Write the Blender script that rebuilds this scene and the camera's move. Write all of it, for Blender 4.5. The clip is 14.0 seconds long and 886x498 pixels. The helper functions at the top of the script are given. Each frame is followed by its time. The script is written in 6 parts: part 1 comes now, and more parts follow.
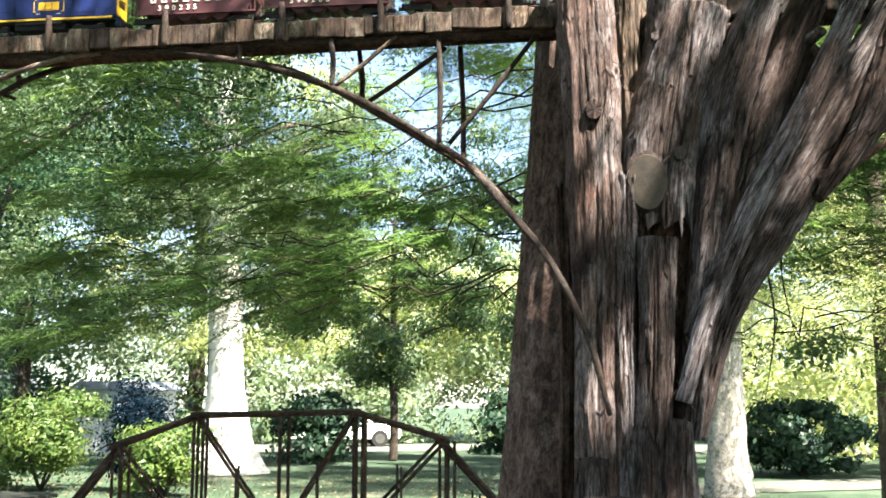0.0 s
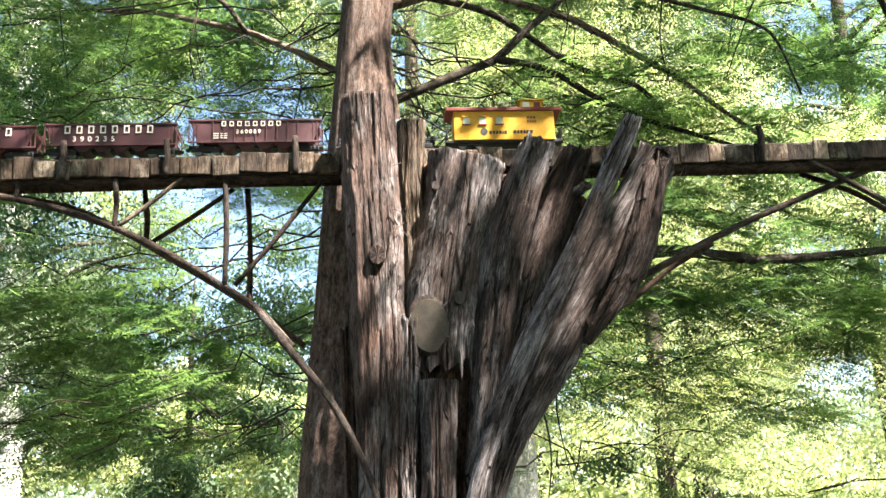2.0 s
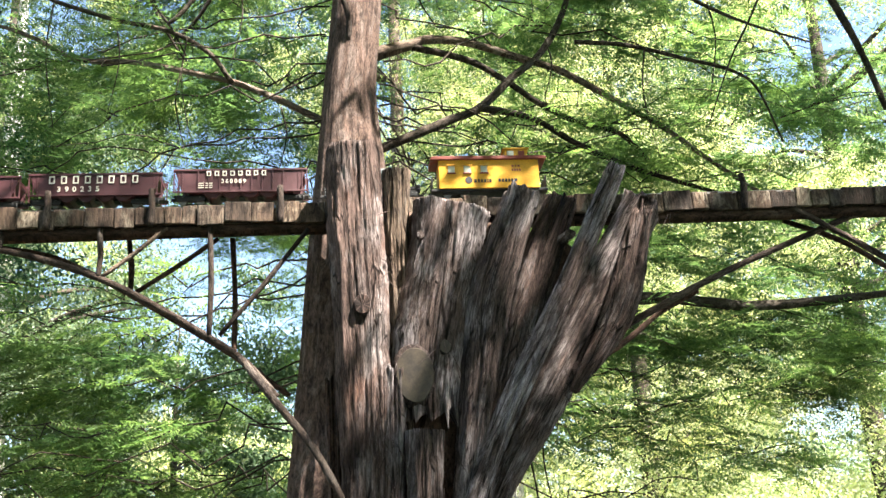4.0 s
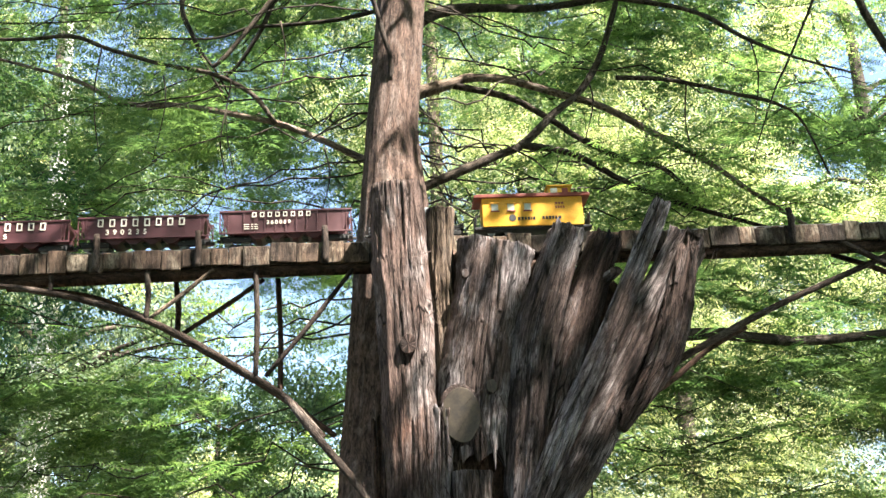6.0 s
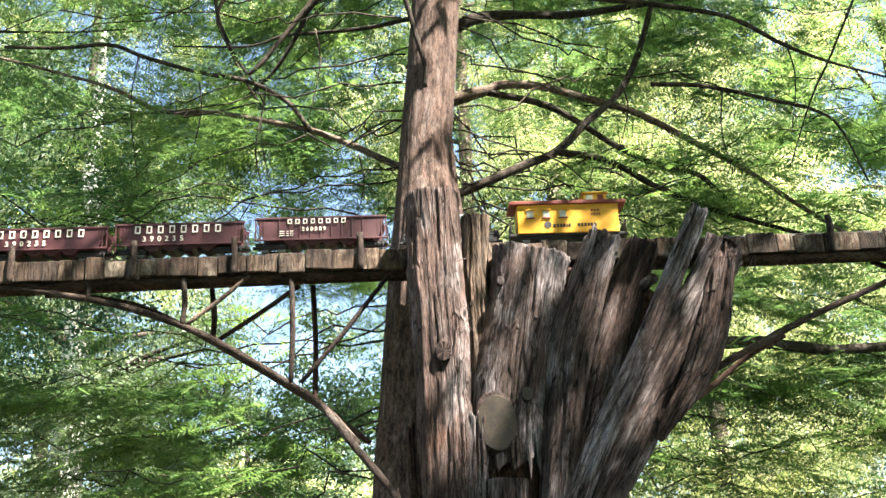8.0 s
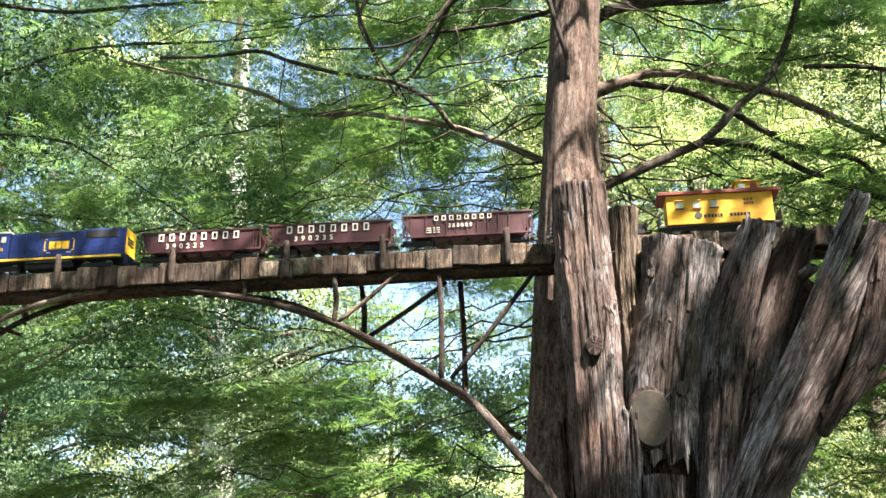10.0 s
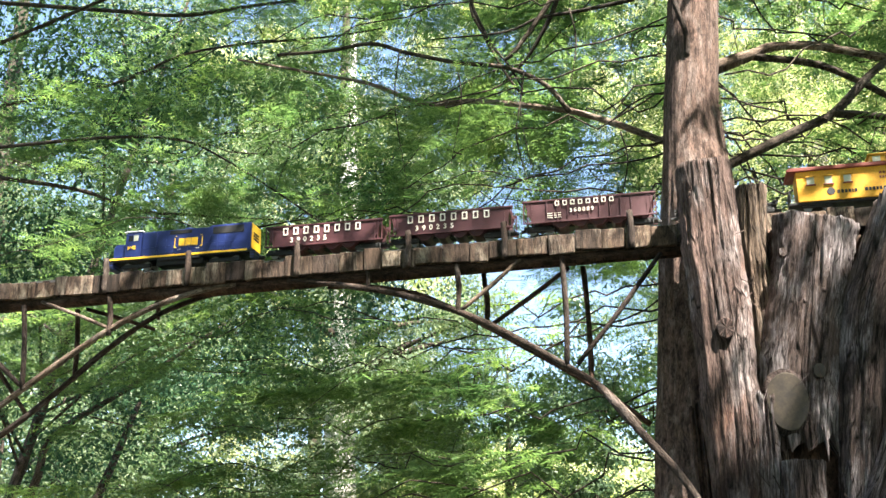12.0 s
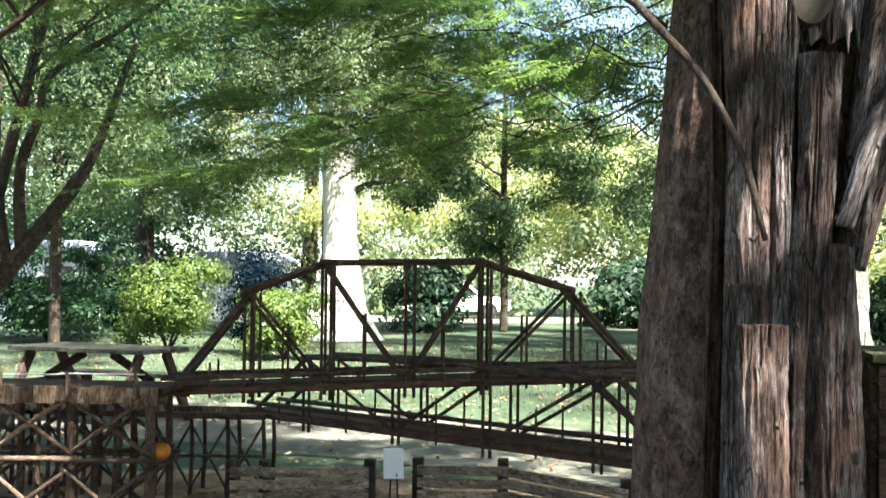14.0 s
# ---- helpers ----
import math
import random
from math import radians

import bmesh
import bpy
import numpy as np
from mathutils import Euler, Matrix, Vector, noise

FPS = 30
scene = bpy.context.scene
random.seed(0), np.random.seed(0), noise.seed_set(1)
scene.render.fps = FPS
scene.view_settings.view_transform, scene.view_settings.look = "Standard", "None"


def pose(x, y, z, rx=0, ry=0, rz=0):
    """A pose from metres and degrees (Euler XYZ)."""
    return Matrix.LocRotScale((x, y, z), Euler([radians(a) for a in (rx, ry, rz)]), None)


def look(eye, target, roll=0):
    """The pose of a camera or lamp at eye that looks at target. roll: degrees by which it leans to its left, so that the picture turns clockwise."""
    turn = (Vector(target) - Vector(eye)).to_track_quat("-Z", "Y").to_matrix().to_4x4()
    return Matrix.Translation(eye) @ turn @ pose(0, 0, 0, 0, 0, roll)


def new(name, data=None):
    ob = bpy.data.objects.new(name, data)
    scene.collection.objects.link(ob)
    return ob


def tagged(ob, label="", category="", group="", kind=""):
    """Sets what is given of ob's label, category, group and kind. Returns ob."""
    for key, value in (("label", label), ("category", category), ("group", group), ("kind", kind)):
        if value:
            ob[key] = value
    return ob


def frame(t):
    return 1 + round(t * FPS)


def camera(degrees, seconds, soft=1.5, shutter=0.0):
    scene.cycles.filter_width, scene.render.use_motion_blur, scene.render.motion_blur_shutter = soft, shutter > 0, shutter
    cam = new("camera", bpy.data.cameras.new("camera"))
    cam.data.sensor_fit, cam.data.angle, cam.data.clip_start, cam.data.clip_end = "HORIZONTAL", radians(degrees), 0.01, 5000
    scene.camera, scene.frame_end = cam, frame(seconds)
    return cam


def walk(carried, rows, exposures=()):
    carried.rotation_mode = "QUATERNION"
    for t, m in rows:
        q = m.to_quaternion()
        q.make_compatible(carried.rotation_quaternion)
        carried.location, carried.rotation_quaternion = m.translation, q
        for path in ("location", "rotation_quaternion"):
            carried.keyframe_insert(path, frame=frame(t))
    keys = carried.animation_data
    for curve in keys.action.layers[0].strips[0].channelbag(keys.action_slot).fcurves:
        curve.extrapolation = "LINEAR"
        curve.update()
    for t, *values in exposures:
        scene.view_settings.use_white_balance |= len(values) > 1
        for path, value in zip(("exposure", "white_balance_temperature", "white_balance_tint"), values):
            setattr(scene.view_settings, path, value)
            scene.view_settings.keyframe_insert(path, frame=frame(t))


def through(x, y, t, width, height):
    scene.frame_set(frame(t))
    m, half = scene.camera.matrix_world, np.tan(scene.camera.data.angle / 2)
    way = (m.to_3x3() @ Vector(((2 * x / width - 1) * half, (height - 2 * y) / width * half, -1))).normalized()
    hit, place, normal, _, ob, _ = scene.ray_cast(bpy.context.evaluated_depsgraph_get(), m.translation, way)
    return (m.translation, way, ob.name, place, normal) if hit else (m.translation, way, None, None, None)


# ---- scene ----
cam = camera(45.9, 14.0, shutter=0.12)
METRES, EYE, TILT, LEAN, TURN = 0.6, 1.6, 8.5, 0.0, 0.0
ROWS = [
    (0.0, 0.0, 0.0, 0.0, 0.0, 0.0, 0.0),
    (0.5, 0.0711, -0.0575, 0.0654, -5.71, 3.15, 0.05),
    (1.0, 0.0996, -0.0896, 0.1071, -9.11, 5.0, 0.13),
    (1.5, 0.0957, -0.099, 0.122, -10.15, 5.85, 0.49),
    (2.0, 0.088, -0.0992, 0.128, -10.72, 6.41, 0.53),
    (2.5, 0.0885, -0.0987, 0.1302, -11.03, 6.82, 0.69),
    (3.0, 0.0992, -0.0987, 0.131, -11.53, 7.39, 0.72),
    (5.5, 0.0712, -0.1046, 0.1851, -10.19, 10.48, 1.29),
    (6.0, 0.0616, -0.0926, 0.1849, -9.23, 10.68, 1.19),
    (6.5, 0.0559, -0.0797, 0.1817, -8.49, 11.0, 0.99),
    (7.0, 0.05, -0.0775, 0.1818, -8.17, 11.05, 0.88),
    (9.5, -0.0199, -0.0739, 0.1903, -3.12, 11.16, 0.56),
    (10.0, -0.0317, -0.0482, 0.1778, -0.17, 11.04, 0.53),
    (10.5, -0.0438, -0.0398, 0.1791, 0.6, 10.87, 0.48),
    (11.0, -0.0745, -0.0284, 0.1754, 2.64, 10.77, 0.55),
    (11.5, -0.0944, -0.0204, 0.1728, 4.58, 10.77, 0.79),
    (12.0, -0.1006, -0.0194, 0.1714, 6.05, 10.53, 1.05),
    (12.5, -0.1, 0.007, 0.1309, 6.69, 9.27, 0.9),
    (13.0, -0.1437, 0.0288, 0.0702, 7.43, 6.55, 0.67),
    (13.5, -0.1708, 0.0863, -0.1117, 6.71, -0.17, 0.45),
    (14.0, -0.185, 0.1259, -0.2815, 5.83, -6.65, 0.2),
]
walk(cam, [(t, pose(0, 0, EYE, TILT, LEAN, TURN) @ pose(METRES * x, METRES * y, METRES * z, 90 + pitch, roll, yaw)) for t, x, y, z, yaw, pitch, roll in ROWS],
     exposures=[(0.0, 3.3), (14.0, 3.3)])

# ---- light ----
SUN_FROM = Vector((0.3742, -0.4156, 0.829)).normalized()
world = bpy.data.worlds.new("sky")
scene.world = world
world.use_nodes = True
wn = world.node_tree.nodes
sky = wn.new("ShaderNodeTexSky")
sky.sky_type, sky.sun_disc = "NISHITA", False
sky.sun_elevation = math.asin(SUN_FROM.z)
sky.sun_rotation = math.atan2(SUN_FROM.x, SUN_FROM.y)
world.node_tree.links.new(sky.outputs[0], wn["Background"].inputs[0])
wn["Background"].inputs[1].default_value = 0.052
sun = new("sun", bpy.data.lights.new("sun", "SUN"))
sun.data.energy, sun.data.angle, sun.data.color = 5.0, radians(0.6), (1.0, 0.93, 0.82)
sun.matrix_world = look(SUN_FROM * 60, (0, 0, 0))


# ---- materials ----
def base_material(name, roughness=0.8, metallic=0.0):
    m = bpy.data.materials.new(name)
    m.use_nodes = True
    n = m.node_tree.nodes
    b = n["Principled BSDF"]
    b.inputs["Roughness"].default_value, b.inputs["Metallic"].default_value = roughness, metallic
    return m, n, m.node_tree.links, b


def ramp(n, stops):
    r = n.new("ShaderNodeValToRGB")
    while len(r.color_ramp.elements) < len(stops):
        r.color_ramp.elements.new(0.5)
    for e, (p, c) in zip(r.color_ramp.elements, stops):
        e.position, e.color = p, (*c, 1)
    return r


def noise_node(n, links, vector, scale, detail=4.0, rough=0.6, distortion=0.0):
    t = n.new("ShaderNodeTexNoise")
    t.inputs["Scale"].default_value, t.inputs["Detail"].default_value = scale, detail
    t.inputs["Roughness"].default_value, t.inputs["Distortion"].default_value = rough, distortion
    if vector:
        links.new(vector, t.inputs["Vector"])
    return t.outputs["Fac"]


def mix_node(n, links, fac, a, b, kind="MIX"):
    x = n.new("ShaderNodeMix")
    x.data_type, x.blend_type = "RGBA", kind
    for slot, value in ((0, fac), (6, a), (7, b)):
        if isinstance(value, (tuple, float, int)):
            x.inputs[slot].default_value = (*value, 1) if isinstance(value, tuple) else value
        else:
            links.new(value, x.inputs[slot])
    return x.outputs[2]


def stretched(n, links, source, scale):
    m = n.new("ShaderNodeMapping")
    m.inputs["Scale"].default_value = scale
    links.new(source, m.inputs["Vector"])
    return m.outputs[0]


def wood(name, dark, mid, grey, fibre=55.0, along=3.0, greyness=0.5, bump=0.6, rough=0.85, vary=0.4, contrast=1.0):
    """Weathered fibrous wood or bark; UV runs in metres, y along the grain."""
    m, n, links, b = base_material(name, rough)
    uv = n.new("ShaderNodeUVMap").outputs[0]
    info = n.new("ShaderNodeObjectInfo").outputs["Random"]
    shift = n.new("ShaderNodeVectorMath")
    shift.operation = "ADD"
    comb = n.new("ShaderNodeCombineXYZ")
    times = n.new("ShaderNodeMath")
    times.operation = "MULTIPLY"
    times.inputs[1].default_value = 37.0
    links.new(info, times.inputs[0])
    links.new(times.outputs[0], comb.inputs[2])
    links.new(uv, shift.inputs[0])
    links.new(comb.outputs[0], shift.inputs[1])
    p = shift.outputs[0]
    fine = noise_node(n, links, stretched(n, links, p, (fibre * 2.4, along * 13, 1)), 1.0, 8, 0.75, 0.25)
    coarse = noise_node(n, links, stretched(n, links, p, (fibre * 0.6, along * 3.0, 1)), 1.0, 6, 0.72, 0.4)
    patch = noise_node(n, links, stretched(n, links, p, (9, 4.0, 1)), 1.0, 6, 0.7, 1.2)
    c1 = ramp(n, [(0.36, dark), (0.52, mid), (0.72, tuple(min(1, x * 1.5) for x in mid))])
    links.new(coarse, c1.inputs[0])
    pr = ramp(n, [(0.62 - 0.25 * greyness, (0, 0, 0)), (0.74 - 0.2 * greyness, (1, 1, 1))])
    links.new(patch, pr.inputs[0])
    col = mix_node(n, links, pr.outputs[0], c1.outputs[0], grey)
    fr = ramp(n, [(0.34, (0.12, 0.1, 0.1)), (0.46, (0.75, 0.75, 0.75)), (0.66, (1.4, 1.35, 1.3))])
    links.new(fine, fr.inputs[0])
    col = mix_node(n, links, 0.9 * contrast, col, fr.outputs[0], "MULTIPLY")
    crack = noise_node(n, links, stretched(n, links, p, (fibre * 0.35, along * 1.0, 1)), 1.0, 5, 0.6, 1.5)
    cr = ramp(n, [(0.485, (1, 1, 1)), (0.5, (0.1, 0.08, 0.07)), (0.515, (1, 1, 1))])
    links.new(crack, cr.inputs[0])
    col = mix_node(n, links, 0.8 * contrast, col, cr.outputs[0], "MULTIPLY")
    pit = ramp(n, [(0.36, (0.16, 0.13, 0.12)), (0.425, (1, 1, 1)), (0.66, (1, 1, 1)), (0.72, (1.5, 1.48, 1.46))])
    pits = noise_node(n, links, stretched(n, links, p, (fibre * 1.1, along * 6, 1)), 1.0, 7, 0.78, 0.8)
    links.new(pits, pit.inputs[0])
    col = mix_node(n, links, 0.85 * contrast, col, pit.outputs[0], "MULTIPLY")
    stain = ramp(n, [(0.38, (0.3, 0.26, 0.24)), (0.5, (1, 1, 1)), (0.68, (1.3, 1.26, 1.24))])
    links.new(noise_node(n, links, stretched(n, links, p, (26, 14, 1)), 1.0, 7, 0.75, 0.6), stain.inputs[0])
    col = mix_node(n, links, 0.8 * contrast, col, stain.outputs[0], "MULTIPLY")
    tone = ramp(n, [(0.0, (0.4, 0.4, 0.42)), (0.5, (1, 0.97, 0.94)), (1.0, (1.6, 1.55, 1.48))])
    tone.color_ramp.interpolation = "LINEAR"
    links.new(info, tone.inputs[0])
    col = mix_node(n, links, vary, col, tone.outputs[0], "MULTIPLY")
    links.new(col, b.inputs["Base Color"])
    bp = n.new("ShaderNodeBump")
    bp.inputs["Strength"].default_value, bp.inputs["Distance"].default_value = bump, 0.022
    h = mix_node(n, links, 0.45, mix_node(n, links, 0.5, fine, coarse), pits)
    links.new(h, bp.inputs["Height"])
    links.new(bp.outputs[0], b.inputs["Normal"])
    b.inputs["Specular IOR Level"].default_value = 0.2
    return m


def split_wood(name, dark, brown, grey, red, weather=0.5, redness=0.5, bump=1.0):
    """Split redwood slabs: wavy fine fibre, grey weathering, russet and damp patches, thin checks. UV in metres, y along the grain."""
    m, n, links, b = base_material(name, 0.9)
    uv = n.new("ShaderNodeUVMap").outputs[0]
    comb, times, shift = n.new("ShaderNodeCombineXYZ"), n.new("ShaderNodeMath"), n.new("ShaderNodeVectorMath")
    times.operation, shift.operation = "MULTIPLY", "ADD"
    times.inputs[1].default_value = 41.0
    info = n.new("ShaderNodeObjectInfo").outputs["Random"]
    links.new(info, times.inputs[0])
    links.new(times.outputs[0], comb.inputs[2])
    links.new(uv, shift.inputs[0])
    links.new(comb.outputs[0], shift.inputs[1])
    p = shift.outputs[0]
    wob = n.new("ShaderNodeTexNoise")
    wob.inputs["Scale"].default_value, wob.inputs["Detail"].default_value = 1.0, 3.0
    links.new(stretched(n, links, p, (26, 11, 1)), wob.inputs["Vector"])
    bent = mix_node(n, links, 0.009, p, wob.outputs["Color"], "ADD")

    def layer(size, stops, detail=6, rough=0.65, source=None):
        r = ramp(n, stops)
        f = noise_node(n, links, stretched(n, links, source or bent, size), 1.0, detail, rough, 0.2)
        links.new(f, r.inputs[0])
        return r.outputs[0], f

    tone, mid = layer((75, 4.5, 1), [(0.34, dark), (0.46, brown), (0.7, tuple(x * 1.45 for x in brown))])
    w = 0.62 - 0.24 * weather
    grey_at, _ = layer((10, 2.6, 1), [(w, (0, 0, 0)), (w + 0.13, (1, 1, 1))], 7, 0.72)
    grey_col, _ = layer((110, 7, 1), [(0.36, tuple(x * 0.5 for x in grey)), (0.5, grey), (0.68, tuple(x * 1.3 for x in grey))])
    col = mix_node(n, links, grey_at, tone, grey_col)
    w = 0.66 - 0.2 * redness
    red_at, _ = layer((8, 4, 3), [(w, (0, 0, 0)), (w + 0.12, (0.8, 0.8, 0.8))], 6, 0.68)
    col = mix_node(n, links, red_at, col, red)
    damp, _ = layer((7, 3.2, 2), [(0.36, (0.25, 0.21, 0.2)), (0.5, (1, 1, 1)), (0.66, (1.2, 1.18, 1.18))], 7, 0.7)
    col = mix_node(n, links, 0.85, col, damp, "MULTIPLY")
    fibre, fine = layer((210, 15, 1), [(0.36, (0.28, 0.25, 0.24)), (0.5, (0.92, 0.92, 0.92)), (0.64, (1.5, 1.48, 1.46))], 8, 0.76)
    col = mix_node(n, links, 0.95, col, fibre, "MULTIPLY")
    hair, _ = layer((430, 34, 2), [(0.38, (0.45, 0.42, 0.41)), (0.5, (1, 1, 1)), (0.62, (1.4, 1.38, 1.37))], 5, 0.7)
    col = mix_node(n, links, 0.9, col, hair, "MULTIPLY")
    chip, _ = layer((60, 14, 5), [(0.37, (0.3, 0.26, 0.25)), (0.45, (1, 1, 1)), (0.62, (1, 1, 1)), (0.7, (1.45, 1.42, 1.4))], 8, 0.78)
    col = mix_node(n, links, 0.9, col, chip, "MULTIPLY")
    checks = None
    for size, wide in (((30, 1.6, 1), 0.035), ((85, 6.5, 1), 0.06)):
        cell = n.new("ShaderNodeTexVoronoi")
        cell.feature = "DISTANCE_TO_EDGE"
        cell.inputs["Scale"].default_value = 1.0
        links.new(stretched(n, links, bent, size), cell.inputs["Vector"])
        cut = ramp(n, [(0.008, (0.07, 0.05, 0.045)), (wide, (1, 1, 1))])
        links.new(cell.outputs["Distance"], cut.inputs[0])
        gate, _ = layer((size[0] * 0.3, size[1] * 0.9, 4), [(0.46, (0, 0, 0)), (0.56, (1, 1, 1))], 3, 0.6)
        line = mix_node(n, links, gate, (1.0, 1.0, 1.0), cut.outputs[0])
        checks = line if checks is None else mix_node(n, links, 1.0, checks, line, "MULTIPLY")
    col = mix_node(n, links, 0.92, col, checks, "MULTIPLY")
    vary = ramp(n, [(0.0, (0.75, 0.74, 0.74)), (1.0, (1.2, 1.18, 1.17))])
    links.new(info, vary.inputs[0])
    col = mix_node(n, links, 1.0, col, vary.outputs[0], "MULTIPLY")
    links.new(col, b.inputs["Base Color"])
    bp = n.new("ShaderNodeBump")
    bp.inputs["Strength"].default_value, bp.inputs["Distance"].default_value = bump, 0.022
    h = mix_node(n, links, 0.8, mix_node(n, links, 0.5, fine, mid), checks, "MULTIPLY")
    links.new(h, bp.inputs["Height"])
    links.new(bp.outputs[0], b.inputs["Normal"])
    b.inputs["Specular IOR Level"].default_value = 0.2
    return m


def leaf(name, a, b_, c, through=0.5, gloss=0.12):
    m = bpy.data.materials.new(name)
    m.use_nodes = True
    n, links = m.node_tree.nodes, m.node_tree.links
    n.remove(n["Principled BSDF"])
    r = ramp(n, [(0.0, a), (0.5, b_), (1.0, c)])
    links.new(n.new("ShaderNodeNewGeometry").outputs["Random Per Island"], r.inputs[0])
    d, t, g = n.new("ShaderNodeBsdfDiffuse"), n.new("ShaderNodeBsdfTranslucent"), n.new("ShaderNodeBsdfGlossy")
    g.inputs["Roughness"].default_value = 0.45
    drift = ramp(n, [(0.36, (0.62, 0.74, 0.8)), (0.5, (1, 1, 1)), (0.64, (1.25, 1.18, 0.92))])
    links.new(noise_node(n, links, n.new("ShaderNodeTexCoord").outputs["Object"], 1.6, 3, 0.6), drift.inputs[0])
    own = mix_node(n, links, 0.85, r.outputs[0], drift.outputs[0], "MULTIPLY")
    warm = mix_node(n, links, 1.0, own, (1.2, 1.13, 0.97), "MULTIPLY")
    links.new(own, d.inputs[0])
    links.new(warm, t.inputs[0])
    m1, m2 = n.new("ShaderNodeMixShader"), n.new("ShaderNodeMixShader")
    m1.inputs[0].default_value, m2.inputs[0].default_value = through, gloss
    links.new(d.outputs[0], m1.inputs[1])
    links.new(t.outputs[0], m1.inputs[2])
    links.new(m1.outputs[0], m2.inputs[1])
    links.new(g.outputs[0], m2.inputs[2])
    links.new(m2.outputs[0], n["Material Output"].inputs[0])
    return m


def paint(name, colour, rough=0.45, dirt=0.25, scale=25.0, metallic=0.0):
    m, n, links, b = base_material(name, rough, metallic)
    co = n.new("ShaderNodeTexCoord").outputs["Object"]
    f = noise_node(n, links, co, scale, 6, 0.7)
    r = ramp(n, [(0.35, tuple(x * (1 - dirt) for x in colour)), (0.65, colour)])
    links.new(f, r.inputs[0])
    g = noise_node(n, links, co, scale * 7, 3, 0.6)
    gr = ramp(n, [(0.3, (0.8, 0.8, 0.8)), (0.7, (1.08, 1.08, 1.08))])
    links.new(g, gr.inputs[0])
    links.new(mix_node(n, links, 1.0, r.outputs[0], gr.outputs[0], "MULTIPLY"), b.inputs["Base Color"])
    rr = ramp(n, [(0.3, (rough * 0.75,) * 3), (0.7, (min(1, rough * 1.3),) * 3)])
    links.new(f, rr.inputs[0])
    links.new(rr.outputs[0], b.inputs["Roughness"])
    return m


def earth(name, stops, scale, fine, bump=0.4):
    m, n, links, b = base_material(name, 0.95)
    co = n.new("ShaderNodeTexCoord").outputs["Object"]
    r = ramp(n, stops)
    links.new(noise_node(n, links, co, scale, 8, 0.7, 0.3), r.inputs[0])
    f = noise_node(n, links, co, fine, 5, 0.7)
    fr = ramp(n, [(0.3, (0.55, 0.55, 0.55)), (0.7, (1.3, 1.3, 1.3))])
    links.new(f, fr.inputs[0])
    links.new(mix_node(n, links, 0.9, r.outputs[0], fr.outputs[0], "MULTIPLY"), b.inputs["Base Color"])
    bp = n.new("ShaderNodeBump")
    bp.inputs["Strength"].default_value, bp.inputs["Distance"].default_value = bump, 0.04
    links.new(f, bp.inputs["Height"])
    links.new(bp.outputs[0], b.inputs["Normal"])
    b.inputs["Specular IOR Level"].default_value = 0.1
    return m


BARK = wood("redwood_bark", (0.055, 0.036, 0.03), (0.145, 0.097, 0.08), (0.235, 0.185, 0.165), 55, 4.0, 0.42, 1.0, 0.9, 0.3, 0.9)
SLAB = split_wood("weathered_slab", (0.02, 0.0145, 0.0125), (0.075, 0.056, 0.051), (0.245, 0.222, 0.226), (0.085, 0.05, 0.036), 0.56, 0.28)
SLAB_RED = split_wood("red_brown_slab", (0.024, 0.016, 0.013), (0.092, 0.064, 0.056), (0.25, 0.218, 0.216), (0.115, 0.06, 0.042), 0.52, 0.4)
SLAB_GREY = split_wood("silver_grey_slab", (0.028, 0.02, 0.017), (0.1, 0.075, 0.068), (0.28, 0.255, 0.265), (0.09, 0.052, 0.037), 0.8, 0.25)
SLAB_TAN = split_wood("tan_sawn_slab", (0.045, 0.032, 0.024), (0.15, 0.112, 0.085), (0.23, 0.2, 0.175), (0.12, 0.07, 0.048), 0.4, 0.3, 0.6)
STICK = wood("rustic_stick", (0.022, 0.015, 0.012), (0.05, 0.036, 0.029), (0.11, 0.092, 0.082), 90, 6, 0.4, 0.6)
# paler stick colour with the sunlight on limbs and braces put into it
STICK_PALE = wood("pale_sunlit_stick", (0.06, 0.042, 0.033), (0.14, 0.105, 0.08), (0.24, 0.21, 0.18), 90, 6, 0.5, 0.6)
FASCIA = wood("bark_edge_block", (0.025, 0.017, 0.013), (0.085, 0.06, 0.045), (0.24, 0.21, 0.17), 60, 1.6, 0.5, 1.0, 0.85, 1.0)
FASCIA_TAN = wood("tan_bark_block", (0.05, 0.034, 0.024), (0.17, 0.125, 0.09), (0.32, 0.27, 0.21), 60, 1.6, 0.5, 1.0, 0.85, 0.9)
# dark beam wood, also the backing that darkens the stump's gaps
DARKBEAM = wood("dark_beam_and_gap", (0.03, 0.018, 0.013), (0.075, 0.045, 0.033), (0.11, 0.08, 0.065), 60, 4, 0.3, 0.6)
LIMB = wood("limb_bark", (0.025, 0.02, 0.016), (0.055, 0.044, 0.034), (0.12, 0.105, 0.09), 60, 8, 0.35, 0.6)
PALE_BARK = wood("pale_bark", (0.5, 0.47, 0.43), (0.66, 0.63, 0.58), (0.78, 0.76, 0.72), 14, 3, 0.6, 0.4, 0.85, 0.2, 0.35)
GREY_BARK = wood("grey_bark", (0.16, 0.145, 0.125), (0.3, 0.28, 0.25), (0.46, 0.44, 0.41), 16, 4, 0.5, 0.5, 0.85, 0.2, 0.6)
BOARD = wood("grey_board", (0.12, 0.095, 0.075), (0.27, 0.22, 0.17), (0.36, 0.32, 0.27), 60, 3, 0.5, 0.4)
NEEDLE = leaf("redwood_frond", (0.058, 0.125, 0.037), (0.106, 0.195, 0.06), (0.178, 0.28, 0.096), 0.68, 0.02)
